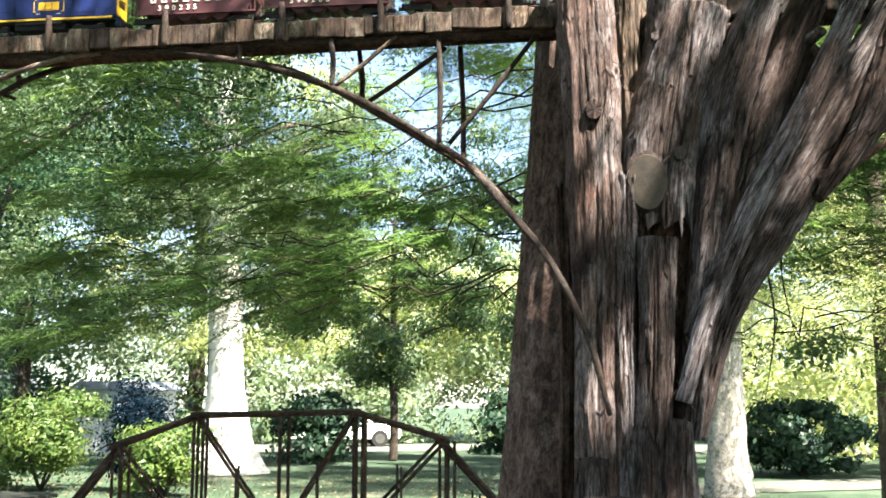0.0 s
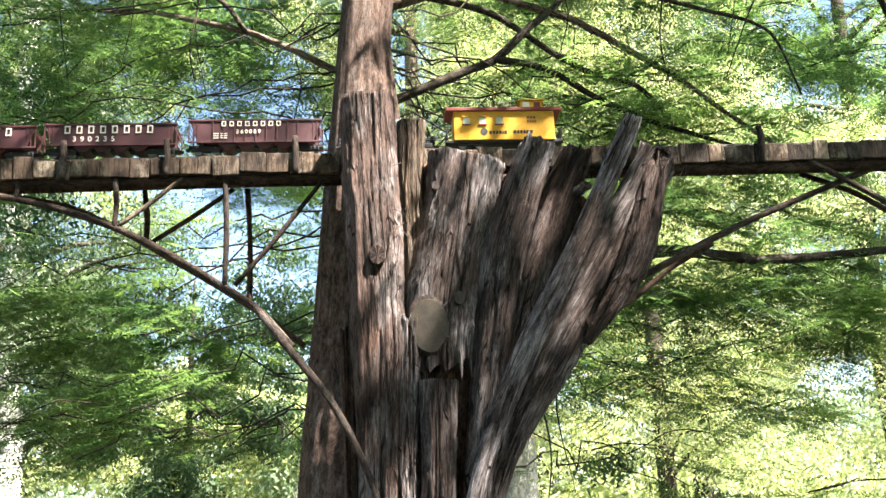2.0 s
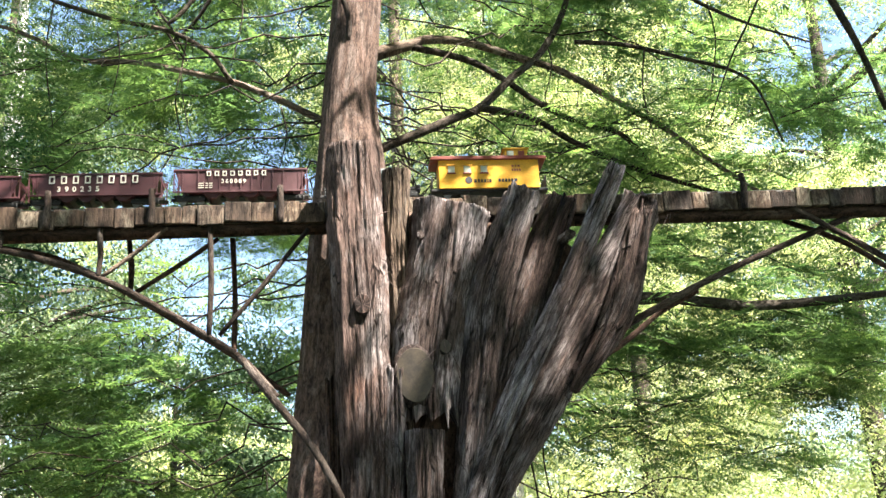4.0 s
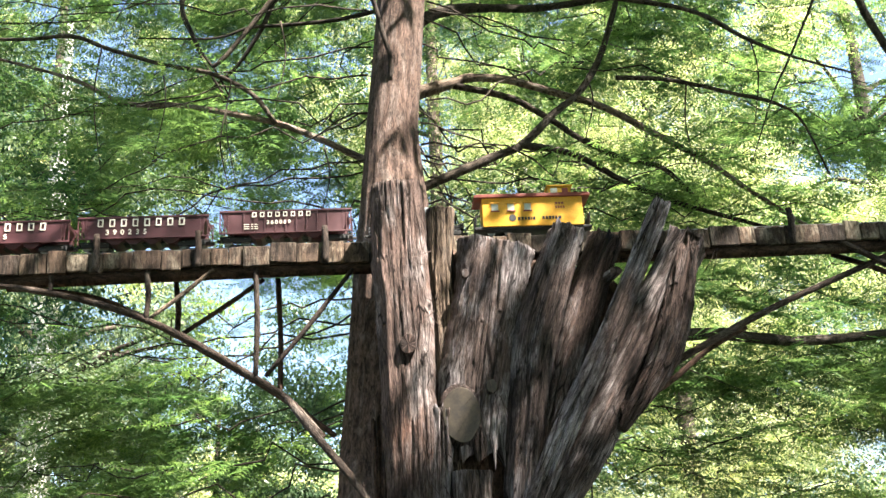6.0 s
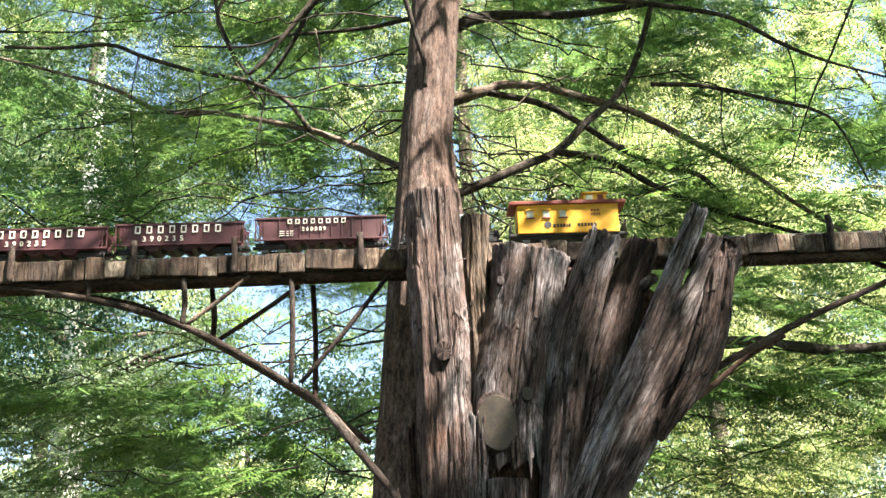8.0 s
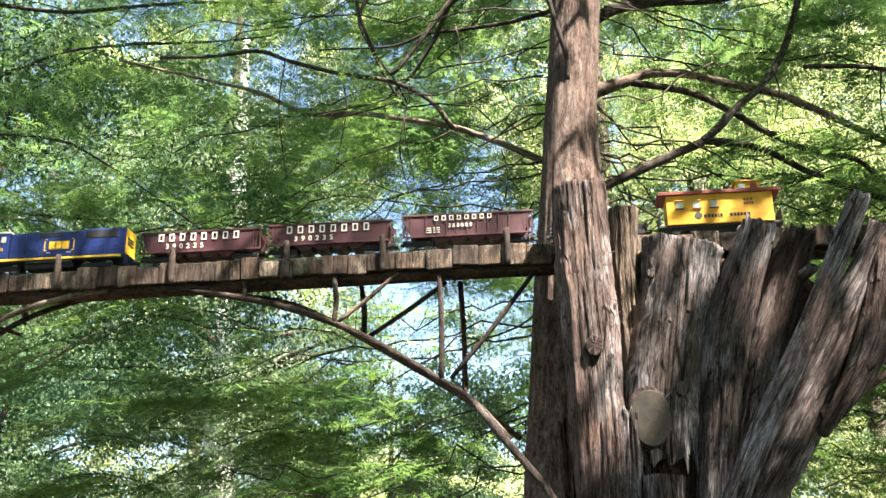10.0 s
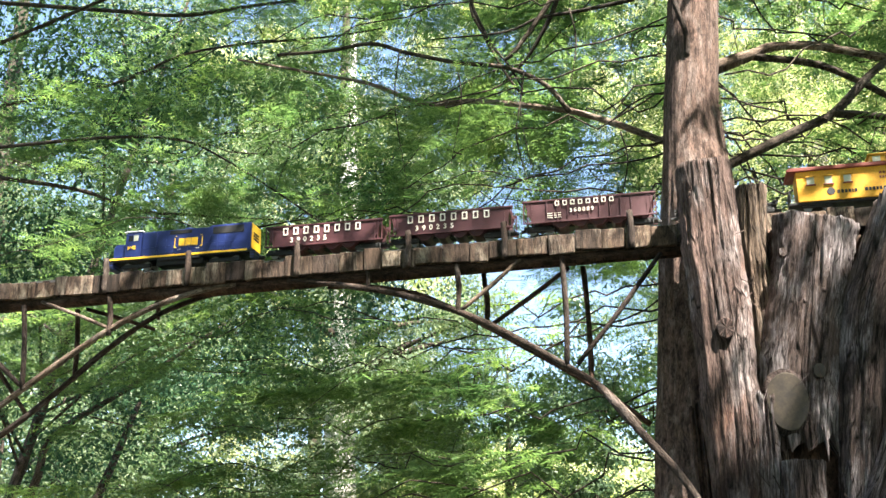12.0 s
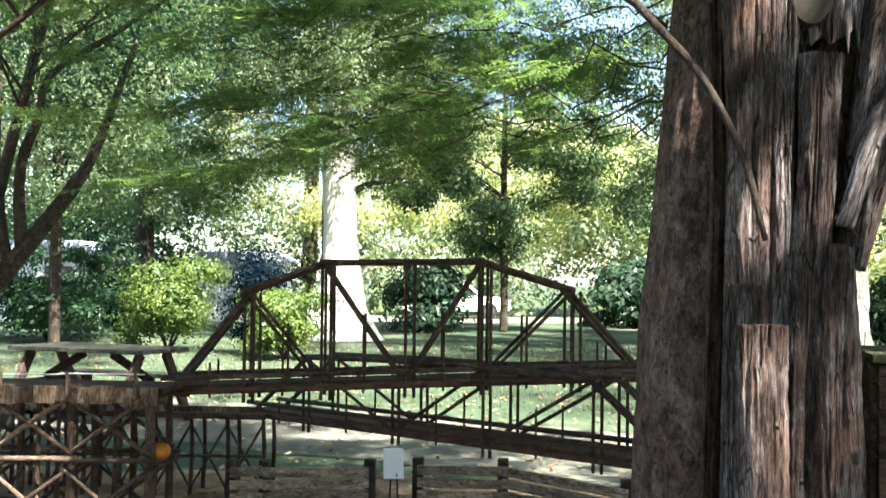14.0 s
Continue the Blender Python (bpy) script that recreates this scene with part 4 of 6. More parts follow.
bush(2.6, 36, 4.0, 2.4, 7000, 0.13, LEAF_SHRUB, 59, "dark shrub at the edge of the drive")

def thicket(name, x0, x1, y0, y1, top, n, size, mat, seed, label):
    r = np.random.default_rng(seed)
    c = np.stack([r.uniform(x0, x1, n // 60), r.uniform(y0, y1, n // 60), r.uniform(0.1, top, n // 60)], 1)
    c, a, b = clump_leaves(c, 0.7, 150, size * 0.55, r)
    c[:, 2] = np.abs(c[:, 2]) + 0.05
    ob = new(name, needle_mesh(name, c, a, b * 1.15, mat))
    return tagged(ob, label, "undergrowth", "", "stuff")


thicket("undergrowth", -45, 45, 44, 47, 5.0, 20000, 0.26, LEAF_PALE, 91, "green undergrowth along the far edge of the drive")
thicket("undergrowth", -45, -13, 33, 36, 4.0, 9000, 0.22, LEAF_DEEP, 92, "deep green undergrowth beside a pale building")
thicket("undergrowth", 9, 40, 30, 35, 4.0, 12000, 0.22, LEAF_SUN, 93, "sunlit undergrowth beyond the path")

# ---- rustic arch trestle that carries the line ----
SLOPE = 0.012


def deck_z(u):
    return 2.918 + SLOPE * u


trestle = thing("trestle_bridge", (0, 0, 2.9), TM, "rustic wooden arch trestle carrying a model railway past the tree", "bridge")
for s in (-0.085, 0.085):
    pts = [(u, s * 0.75, deck_z(u) - (0.082 if s < 0 else 0.05)) for u in (-4.6, -2.5, 0, 2.2, 4.2)]
    part("beam", pole(pts, (0.018, 0.020, 0.019, 0.018), 40, 8, 0.18, s * 40), DARKBEAM, trestle)
top = part("deck_board", box(-4.6, 4.2, -0.078, 0.085, -0.012, 0.0, 0.002), BOARD, trestle)
top.data.transform(Matrix.Translation((0, 0, 0.005)) @ Matrix.Rotation(-math.atan(SLOPE), 4, "Y") @ Matrix.Translation((0, 0, 2.9)))
r_ = np.random.default_rng(5)
u = -4.4
while u < 4.1:
    w = r_.uniform(0.05, 0.12)
    z = deck_z(u)
    b = box(u, u + w - 0.002, -0.098 - r_.uniform(0, 0.008), -0.079, z - 0.066 - r_.uniform(0, 0.012), z + r_.uniform(-0.012, 0.006), 0.004, True)
    for v in b.verts:
        v.co += Vector((fbm(v.co.x * 30, v.co.z * 30), fbm(v.co.z * 25, v.co.x * 25, 3.0), fbm(v.co.x * 28, 1.0, v.co.z * 28))) * 0.004
    part("fascia_block", b, FASCIA, trestle)
    u += w
for u in np.arange(-4.5, 4.15, 0.055):
    part("sleeper", box(u, u + 0.025, -0.045, 0.045, deck_z(u) + 0.001, deck_z(u) + 0.012, 0.001), DARKBEAM, trestle)
for s in (-0.0225, 0.0225):
    b = box(-4.6, 4.2, s - 0.0015, s + 0.0015, 0, 0.009)
    rail = part("rail", b, STEEL, trestle)
    rail.data.transform(Matrix.Translation((0, 0, 0.030)) @ Matrix.Rotation(-math.atan(SLOPE), 4, "Y") @ Matrix.Translation((0, 0, 2.9)))
for u in (-2.4, -1.72, -1.385, -0.96, -0.545, -0.203, 0.23, 1.865, 2.5):
    part("stake", pole([(u, -0.108, deck_z(u) - 0.08), (u + 0.004, -0.11, deck_z(u)), (u, -0.108, deck_z(u) + 0.055)], (0.011, 0.012, 0.010), 8, 7, 0.25, u), STICK, trestle)


def rib(points, y, radii, mat, count=36, seed=1.0):
    part("arch_rib", pole([(u, y, z) for u, z in points], radii, count, 9, 0.15, seed), mat, trestle)


rib([(-1.0, 2.822), (-0.899, 2.812), (-0.709, 2.775), (-0.564, 2.739), (-0.372, 2.668), (-0.204, 2.581), (-0.004, 2.456), (0.115, 2.37), (0.22, 2.25)], -0.08, (0.0102, 0.0116, 0.0122, 0.0109), STICK)
rib([(-0.9, 2.84), (-0.76, 2.832), (-0.565, 2.79), (-0.406, 2.714), (-0.323, 2.666), (0.017, 2.454), (0.25, 2.28)], 0.08, (0.0088, 0.0116, 0.0116, 0.0102), DARKBEAM, 30, 2.0)
rib([(-1.2, 2.822), (-1.35, 2.807), (-1.528, 2.758), (-1.716, 2.672), (-1.924, 2.543), (-2.163, 2.379), (-2.6, 2.05), (-3.2, 1.2)], -0.08, (0.0088, 0.0109, 0.0116, 0.0136), STICK_PALE, 30, 3.0)
rib([(-1.25, 2.85), (-1.406, 2.835), (-1.613, 2.764), (-1.805, 2.64), (-1.95, 2.524), (-2.129, 2.388), (-2.265, 2.295), (-2.8, 1.9), (-3.3, 1.1)], 0.08, (0.0088, 0.0109, 0.0116, 0.0136), STICK, 30, 4.0)
rib([(1.20, 2.36), (1.445, 2.483), (1.614, 2.57), (1.83, 2.669), (2.16, 2.801), (2.5, 2.93)], -0.05, (0.0136, 0.0122, 0.0109), STICK, 24, 5.0)
rib([(1.22, 2.31), (1.4, 2.41), (1.55, 2.52), (1.7, 2.60)], 0.02, (0.0109, 0.0102, 0.0095), DARKBEAM, 24, 6.0)
rib([(2.03, 2.885), (2.187, 2.791), (2.374, 2.672), (2.9, 2.3), (3.3, 1.2)], -0.08, (0.0109, 0.0116, 0.0122), STICK, 24, 7.0)
rib([(2.08, 2.88), (2.283, 2.799), (2.458, 2.685), (3.0, 2.3), (3.4, 1.2)], 0.08, (0.0102, 0.0109, 0.0122), DARKBEAM, 24, 8.0)


part("brace", pole([(0.1, -0.085, 2.385), (0.2, -0.2, 2.245), (0.36, -0.30, 2.03), (0.47, -0.315, 1.80), (0.53, -0.315, 1.57)], (0.012, 0.012, 0.011, 0.008), 20, 8, 0.15, 3.0), STICK, trestle)


def strut(a, b, y, r=0.009, mat=STICK):
    r *= 0.8
    (u0, z0), (u1, z1) = a, b
    mid = ((u0 + u1) / 2 + 0.006, y, (z0 + z1) / 2)
    part("strut", pole([(u0, y, z0), mid, (u1, y, z1)], (r, r * 1.1, r * 0.95), 8, 7, 0.2, u0 * 9), mat, trestle)


for a, b, r in [((-0.374, 2.84), (-0.372, 2.665), 0.012), ((-0.007, 2.85), (-0.004, 2.45), 0.012), ((0.325, 2.825), (0.03, 2.46), 0.010), ((-0.15, 2.84), (-0.362, 2.668), 0.009), ((-0.70, 2.84), (-0.699, 2.77), 0.010),
             ((-2.065, 2.80), (-2.026, 2.47), 0.012), ((-1.707, 2.82), (-1.694, 2.66), 0.012), ((-1.99, 2.81), (-1.70, 2.69), 0.009), ((-2.25, 2.66), (-2.038, 2.49), 0.011), ((-2.4, 2.82), (-2.38, 2.25), 0.012)]:
    strut(a, b, -0.083, r, STICK_PALE if r < 0.0095 else STICK)
for a, b, r in [((-0.31, 2.85), (-0.30, 2.65), 0.012), ((0.05, 2.85), (0.06, 2.42), 0.012), ((0.0, 2.85), (-0.28, 2.66), 0.011), ((-1.94, 2.82), (-1.92, 2.54), 0.012), ((-1.60, 2.83), (-1.59, 2.76), 0.012), ((-1.9, 2.82), (-1.6, 2.72), 0.009), ((-2.4, 2.75), (-2.1, 2.4), 0.01)]:
    strut(a, b, 0.083, r, DARKBEAM)

# ---- the hollow stump of split bark slabs ----
stump = thing("bark_stump", (0.8, -0.2, 0), TM, "hollow stump of weathered grey-brown bark slabs fanning out under the line", "stump")


def edge_slab(left, right, depth, mat, seed, **k):
    """A slab from its two edges, given as (along, height) at like heights, top first."""
    st = []
    for (a, z0), (b, z1) in zip(left, right):
        st.append([(a + b) / 2, (z0 + z1) / 2, abs(b - a)])
    for i, q in enumerate(st):
        p0, p1 = st[max(0, i - 1)], st[min(len(st) - 1, i + 1)]
        q[2] *= abs(p0[1] - p1[1]) / math.hypot(p0[0] - p1[0], p0[1] - p1[1])
    return part("slab", slab(st, depth, seed=seed, **k), mat, stump)


edge_slab([(0.389, 3.075), (0.399, 2.626), (0.416, 2.164), (0.43, 1.81), (0.42, 1.3), (0.41, 0.6), (0.4, 0.0)],
          [(0.572, 3.075), (0.587, 2.65), (0.585, 2.2), (0.556, 1.81), (0.56, 1.3), (0.58, 0.6), (0.59, 0.0)], 0.2, SLAB_RED, 1.0, bulge=0.06, count=180, ragged=0.012, cracks=4)
edge_slab([(0.581, 3.02), (0.582, 2.836), (0.596, 2.388), (0.59, 2.0)], [(0.683, 3.02), (0.669, 2.836), (0.66, 2.388), (0.66, 2.0)], 0.12, SLAB_TAN, 2.0, bulge=0.03, ragged=0.004, cracks=3)
edge_slab([(0.677, 2.875), (0.652, 2.686), (0.597, 2.382), (0.592, 2.2)], [(0.955, 2.875), (0.895, 2.62), (0.844, 2.375), (0.815, 2.17)], 0.15, SLAB_GREY, 3.0, bulge=0.06, across=64, foot=0.09, cracks=7, count=110, ragged=0.008)
edge_slab([(0.987, 2.925), (0.848, 2.535), (0.811, 2.258), (0.77, 1.9), (0.72, 1.5)], [(1.121, 2.88), (0.997, 2.55), (0.936, 2.28), (0.863, 1.9), (0.8, 1.5)], 0.19, SLAB, 4.0, bulge=0.06, cracks=4, turned=-0.02)
edge_slab([(1.139, 2.893), (0.999, 2.59), (0.915, 2.255), (0.834, 1.887)], [(1.258, 2.893), (1.149, 2.587), (1.015, 2.252), (0.898, 1.9)], 0.13, SLAB_RED, 5.0, bulge=0.085, lumps=0.016)
edge_slab([(1.328, 2.972), (1.125, 2.548), (0.935, 2.199), (0.81, 1.915), (0.72, 1.6)], [(1.41, 2.95), (1.205, 2.545), (1.025, 2.226), (0.88, 1.93), (0.77, 1.62)], 0.26, SLAB_GREY, 6.0, bulge=0.04, cracks=4, count=110)
edge_slab([(1.40, 2.9), (1.215, 2.578), (1.0, 2.21), (0.84, 1.891), (0.74, 1.5)], [(1.575, 2.85), (1.41, 2.575), (1.185, 2.224), (0.95, 1.85), (0.83, 1.5)], 0.12, SLAB, 7.0, bulge=0.07, cracks=9, count=110, lumps=0.012, turned=0.03)
edge_slab([(0.548, 2.3), (0.545, 1.81), (0.54, 1.2), (0.53, 0.0)], [(0.64, 2.3), (0.62, 1.81), (0.63, 1.2), (0.66, 0.0)], 0.19, SLAB_GREY, 8.0, bulge=0.045, count=140)
edge_slab([(0.626, 2.105), (0.622, 1.8), (0.6, 1.4), (0.58, 0.8), (0.57, 0.0)], [(0.75, 2.105), (0.73, 1.8), (0.715, 1.4), (0.72, 0.8), (0.73, 0.0)], 0.23, SLAB, 9.0, bulge=0.04, ragged=0.006, count=140)
edge_slab([(0.70, 1.55), (0.66, 1.25), (0.66, 0.8), (0.65, 0.0)], [(0.77, 1.55), (0.79, 1.25), (0.805, 0.8), (0.83, 0.0)], 0.26, SLAB_RED, 10.0, bulge=0.05)
edge_slab([(0.425, 1.45), (0.42, 1.2), (0.41, 0.6), (0.4, 0.0)], [(0.53, 1.45), (0.53, 1.2), (0.53, 0.6), (0.54, 0.0)], 0.245, SLAB, 11.0, bulge=0.04, ragged=0.008)
edge_slab([(0.449, 1.335), (0.45, 1.1), (0.44, 0.6), (0.43, 0.0)], [(0.594, 1.335), (0.594, 1.1), (0.6, 0.6), (0.61, 0.0)], 0.3, SLAB_RED, 12.0, bulge=0.045, ragged=0.006)


def knot(u, z, depth, r, out, mat=SLAB_RED, face=CUT, tilt=(0, 0), flat=1.25):
    """A branch stub standing out of a slab: a swollen collar and a cut face."""
    prof = [(1.16, -0.4), (1.12, 0.15), (1.05, 0.5), (1.0, 0.85), (0.96, 1.0)]
    rings = []
    for f, h in prof:
        rings.append([(u + tilt[0] * h * out + r * f * math.cos(a) * (1 + 0.1 * fbm(a, h, u * 9)), -depth - out * h, z + tilt[1] * h * out + flat * r * f * math.sin(a) * (1 + 0.1 * fbm(a, h + 4, u * 9)))
                      for a in np.linspace(0, 2 * np.pi, 22, endpoint=False)])
    k = part("knot", loft(np.array(rings), 6 * r), mat, stump)
    face_r = [[(u + tilt[0] * out + r * f * math.cos(a) * (1 + 0.08 * fbm(a, 1.0, u * 9)), -depth - out * o, z + tilt[1] * out + flat * r * f * math.sin(a) * (1 + 0.08 * fbm(a, 5.0, u * 9)))
               for a in np.linspace(0, 2 * np.pi, 22, endpoint=False)] for f, o in ((0.97, 1.0), (0.93, 1.005), (0.5, 1.01), (0.1, 1.01))]
    part("cut_face", loft(np.array(face_r), 6 * r), face, k, "pale sawn end grain")


knot(0.503, 2.515, 0.235, 0.026, 0.045, SLAB_RED, SLAB_RED, (0, -0.2))
knot(0.700, 2.755, 0.205, 0.012, 0.012, SLAB, SLAB)
knot(0.765, 2.372, 0.205, 0.018, 0.022, SLAB, CUT)
knot(0.662, 2.285, 0.205, 0.062, 0.025, SLAB, CUT, (0.1, -0.1), 1.5)
knot(1.19, 2.30, 0.125, 0.024, 0.055, SLAB_RED, SLAB_RED, (0.25, -0.1), 1.05)
knot(1.172, 2.725, 0.205, 0.02, 0.045, SLAB, SLAB, (0.55, 0.25), 0.8)
knot(0.445, 2.992, 0.243, 0.011, 0.014, DARKBEAM, SLAB_RED, (0, 0), 2.4)
# dark backing sheets put shade into the gaps between slabs; one red-brown edge slab
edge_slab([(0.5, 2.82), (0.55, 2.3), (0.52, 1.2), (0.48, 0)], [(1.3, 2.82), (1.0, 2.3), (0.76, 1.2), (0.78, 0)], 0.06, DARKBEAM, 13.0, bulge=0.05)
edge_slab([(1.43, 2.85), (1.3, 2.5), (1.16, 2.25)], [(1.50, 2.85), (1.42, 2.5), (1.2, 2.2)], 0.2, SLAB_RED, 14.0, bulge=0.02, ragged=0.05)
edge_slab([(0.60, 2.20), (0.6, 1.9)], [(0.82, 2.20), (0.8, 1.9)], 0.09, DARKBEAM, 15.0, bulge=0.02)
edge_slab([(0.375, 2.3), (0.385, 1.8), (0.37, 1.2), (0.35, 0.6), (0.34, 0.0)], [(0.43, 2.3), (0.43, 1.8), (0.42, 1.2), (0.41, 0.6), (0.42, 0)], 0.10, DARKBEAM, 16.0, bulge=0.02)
# loose peeling fibres along the edges
r_ = np.random.default_rng(9)
for k in range(70):
    u0, z0 = [(0.585, 2.6), (0.6, 2.1), (0.6, 1.9), (0.81, 1.2), (1.2, 2.3), (1.0, 2.5), (0.76, 2.15), (1.05, 2.1), (1.4, 2.6), (0.7, 1.55)][k % 10]
    u0, z0 = u0 + r_.normal(0, 0.02), z0 + r_.uniform(-0.25, 0.25)
    if k % 10 in (4, 7, 8):
        u0 += (z0 - {4: 2.3, 7: 2.1, 8: 2.6}[k % 10]) * 0.55
    d = r_.normal(0, 0.016, 2)
    y = -0.26 - r_.uniform(0, 0.02)
    ln = r_.uniform(0.03, 0.11)
    part("bark_fibre", pole([(u0, y + 0.02, z0), (u0 + d[0], y - 0.006, z0 - ln * 0.5), (u0 + d[0] * 2.2, y - 0.012 - abs(d[1]), z0 - ln)], (0.0013, 0.0011, 0.0005), 6, 4, 0.1, k), (SLAB_RED, SLAB)[k % 2], stump)


# ---- the train ----
def wheelset(t, x, z0, r=0.016):
    for s in (-1, 1):
        w = part("wheel", cyl((x, s * 0.0225, z0 + r), (x, s * 0.029, z0 + r), r, 16), STEEL, t)
    part("axle", cyl((x, -0.022, z0 + r), (x, 0.022, z0 + r), 0.003, 6), BLACK, t)


def truck(t, x, z0, half=0.03, r=0.015):
    f = part("truck_frame", box(x - half - 0.018, x + half + 0.018, -0.038, -0.031, z0 + 0.010, z0 + 0.026, 0.003), BLACK, t)
    part("truck_frame", box(x - half - 0.018, x + half + 0.018, 0.031, 0.038, z0 + 0.010, z0 + 0.026, 0.003), BLACK, t)
    for d in (-half, half):
        wheelset(t, x + d, z0, r)


def rail_z(u):
    return deck_z(u) + 0.021


def bars(parent, u0, z0, widths, height, gap, y, mat, name="letter_bar"):
    """A run of plain upright letter shapes."""
    x = u0
    for w in widths:
        part(name, box(x, x + w, y - 0.0008, y + 0.0008, z0, z0 + height, 0.0006), mat, parent)
        x += w + gap
    return x


def letter_shapes(parent, u0, z0, count, width, height, gap, y, mat):
    """A row of plain hollow blocks in the colour of the lettering."""
    s = 0.22 * width
    for k in range(count):
        x = u0 + k * (width + gap)
        b = box(x, x + s, y - 0.0008, y + 0.0008, z0, z0 + height)
        merge(b, box(x + width - s, x + width, y - 0.0008, y + 0.0008, z0, z0 + height))
        merge(b, box(x + s, x + width - s, y - 0.0008, y + 0.0008, z0, z0 + s))
        merge(b, box(x + s, x + width - s, y - 0.0008, y + 0.0008, z0 + height - s, z0 + height))
        part("letter_shape", b, mat, parent)


def number(parent, text, u, z, size, y, mat, spacing=1.0):
    c = bpy.data.curves.new("number", "FONT")
    c.body, c.size, c.extrude, c.offset, c.space_character = text, size, 0.0006, 0.0004, spacing
    tmp = new("tmp", c)
    me = bpy.data.meshes.new_from_object(tmp.evaluated_get(bpy.context.evaluated_depsgraph_get()))
    bpy.data.objects.remove(tmp)
    me.transform(Matrix.Translation((u, y, z)) @ Matrix.Rotation(radians(90), 4, "X"))
    b = bmesh.new()
    b.from_mesh(me)
    part("number", b, mat, parent)


def hopper(u0, u1, label, group, digits, small=False):
    z = rail_z((u0 + u1) / 2)
    t = thing("hopper_car", ((u0 + u1) / 2, 0, z), TM, label, "hopper car", group)
    L = u1 - u0
    zb, zt = z + 0.040, z + (0.12 if small else 0.116)
    w = 0.052
    slope = 0.05
    # tub with sloping ends, open at the top
    bm = prism([(u0 + slope, zb - 0.002), (u1 - slope, zb - 0.002), (u1 - 0.012, zt - 0.018), (u1 - 0.012, zt - 0.004), (u0 + 0.012, zt - 0.004), (u0 + 0.012, zt - 0.018)], -w + 0.004, w - 0.004, 0.001)
    part("tub", bm, OXIDE, t)
    for s in (-1, 1):
        y0, y1 = sorted((s * w, s * (w - 0.004)))
        part("side_sheet", prism([(u0 + slope - 0.02, zb), (u1 - slope + 0.02, zb), (u1 - 0.008, zt - 0.012), (u1, zt), (u0, zt), (u0 + 0.008, zt - 0.012)], y0, y1, 0.001), OXIDE, t)
        part("top_chord", box(u0, u1, s * w - 0.004, s * w + 0.004, zt - 0.005, zt + 0.002, 0.001), OXIDE, t)
        part("side_sill", box(u0, u1, s * w - 0.003, s * w + 0.003, zb - 0.004, zb + 0.002, 0.001), OXIDE, t)
        for x in (u0 + 0.003, u0 + 0.018, u0 + 0.031, u1 - 0.003, u1 - 0.018, u1 - 0.031):
            part("end_post", box(x - 0.0018, x + 0.0018, s * w - 0.002, s * w + 0.002, zb, zt - 0.004), OXIDE, t)
        n = 9 if small else 0
        for k in range(n):
            x = u0 + 0.085 + k * (L - 0.17) / (n - 1)
            part("side_rib", box(x - 0.002, x + 0.002, s * w - 0.0035, s * w + 0.0035, zb, zt - 0.004, 0.0005), OXIDE, t)
    for x, d in ((u0, 1), (u1, -1)):
        for h in (0.25, 0.5, 0.75):
            zz = zb + (zt - zb) * h
            part("grab_rung", cyl((x + d * 0.003, -0.05, zz), (x + d * 0.003, 0.05, zz), 0.0016, 6), OXIDE, t)
    part("load", prism([(u0 + 0.02, zt - 0.012), (u1 - 0.02, zt - 0.012), (u1 - 0.09, zt - 0.003), (u0 + 0.09, zt - 0.003)], -w + 0.006, w - 0.006, 0.002), BLACK, t)
    part("centre_sill", box(u0 - 0.002, u1 + 0.002, -0.02, 0.02, zb - 0.012, zb - 0.002, 0.001), BLACK, t)
    for k in (-0.27, -0.09, 0.09, 0.27):
        x = (u0 + u1) / 2 + k * L * 0.78
        part("discharge_chute", prism([(x - 0.034, zb - 0.002), (x + 0.034, zb - 0.002), (x + 0.010, zb - 0.022), (x - 0.010, zb - 0.022)], -0.044, 0.044, 0.001), OXIDE, t)
    for x in (u0 + 0.06, u1 - 0.06):
        truck(t, x, z)
    for x, d in ((u0, -1), (u1, 1)):
        part("coupler", box(min(x, x + d * 0.014), max(x, x + d * 0.014), -0.006, 0.006, z + 0.022, z + 0.032, 0.002), BLACK, t)
    y = -w - 0.0025
    if small:
        letter_shapes(t, u0 + 0.115, zb + 0.056, 8, 0.015, 0.018, 0.012, y - 0.002, CREAM)
        number(t, digits, u0 + 0.165, zb + 0.029, 0.02, y - 0.0025, CREAM, 1.5)
        for k in range(3):
            bars(t, u0 + 0.085, zb + 0.012 + k * 0.008, [0.02, 0.024], 0.003, 0.006, y, CREAM)
    else:
        letter_shapes(t, u0 + 0.07, zb + 0.041, 8, 0.0195, 0.028, 0.0205, y, CREAM)
        number(t, digits, u0 + 0.098, zb + 0.012, 0.0265, y, CREAM, 1.95)
    return t


HOP = "dark red model hopper car with cream lettering on the trestle"
hopper(-1.107, -0.654, HOP, "hopper cars of the train", "390235")
hopper(-0.63, -0.177, HOP, "hopper cars of the train", "390235")
hopper(-0.141, 0.322, "ribbed dark red model hopper car with small cream lettering", "hopper cars of the train", "360089", True)

# locomotive, nose to the left end of the line
z = rail_z(-1.46)
loco = thing("locomotive", (-1.46, 0, z), TM, "blue model diesel locomotive with yellow stripe and lettering", "locomotive")
a, b = -1.74, -1.168
part("underframe", box(a - 0.004, b + 0.018, -0.05, 0.05, z + 0.036, z + 0.046, 0.002), BLACK, loco)
for s in (-1, 1):
    y0, y1 = sorted((s * 0.0505, s * 0.0535))
    part("sill_stripe", box(a, b - 0.01, y0, y1, z + 0.042, z + 0.050, 0.0006), YELLOW, loco)
part("walkway", box(a, b, -0.0525, 0.0525, z + 0.0466, z + 0.0520, 0.001), BLUE, loco)
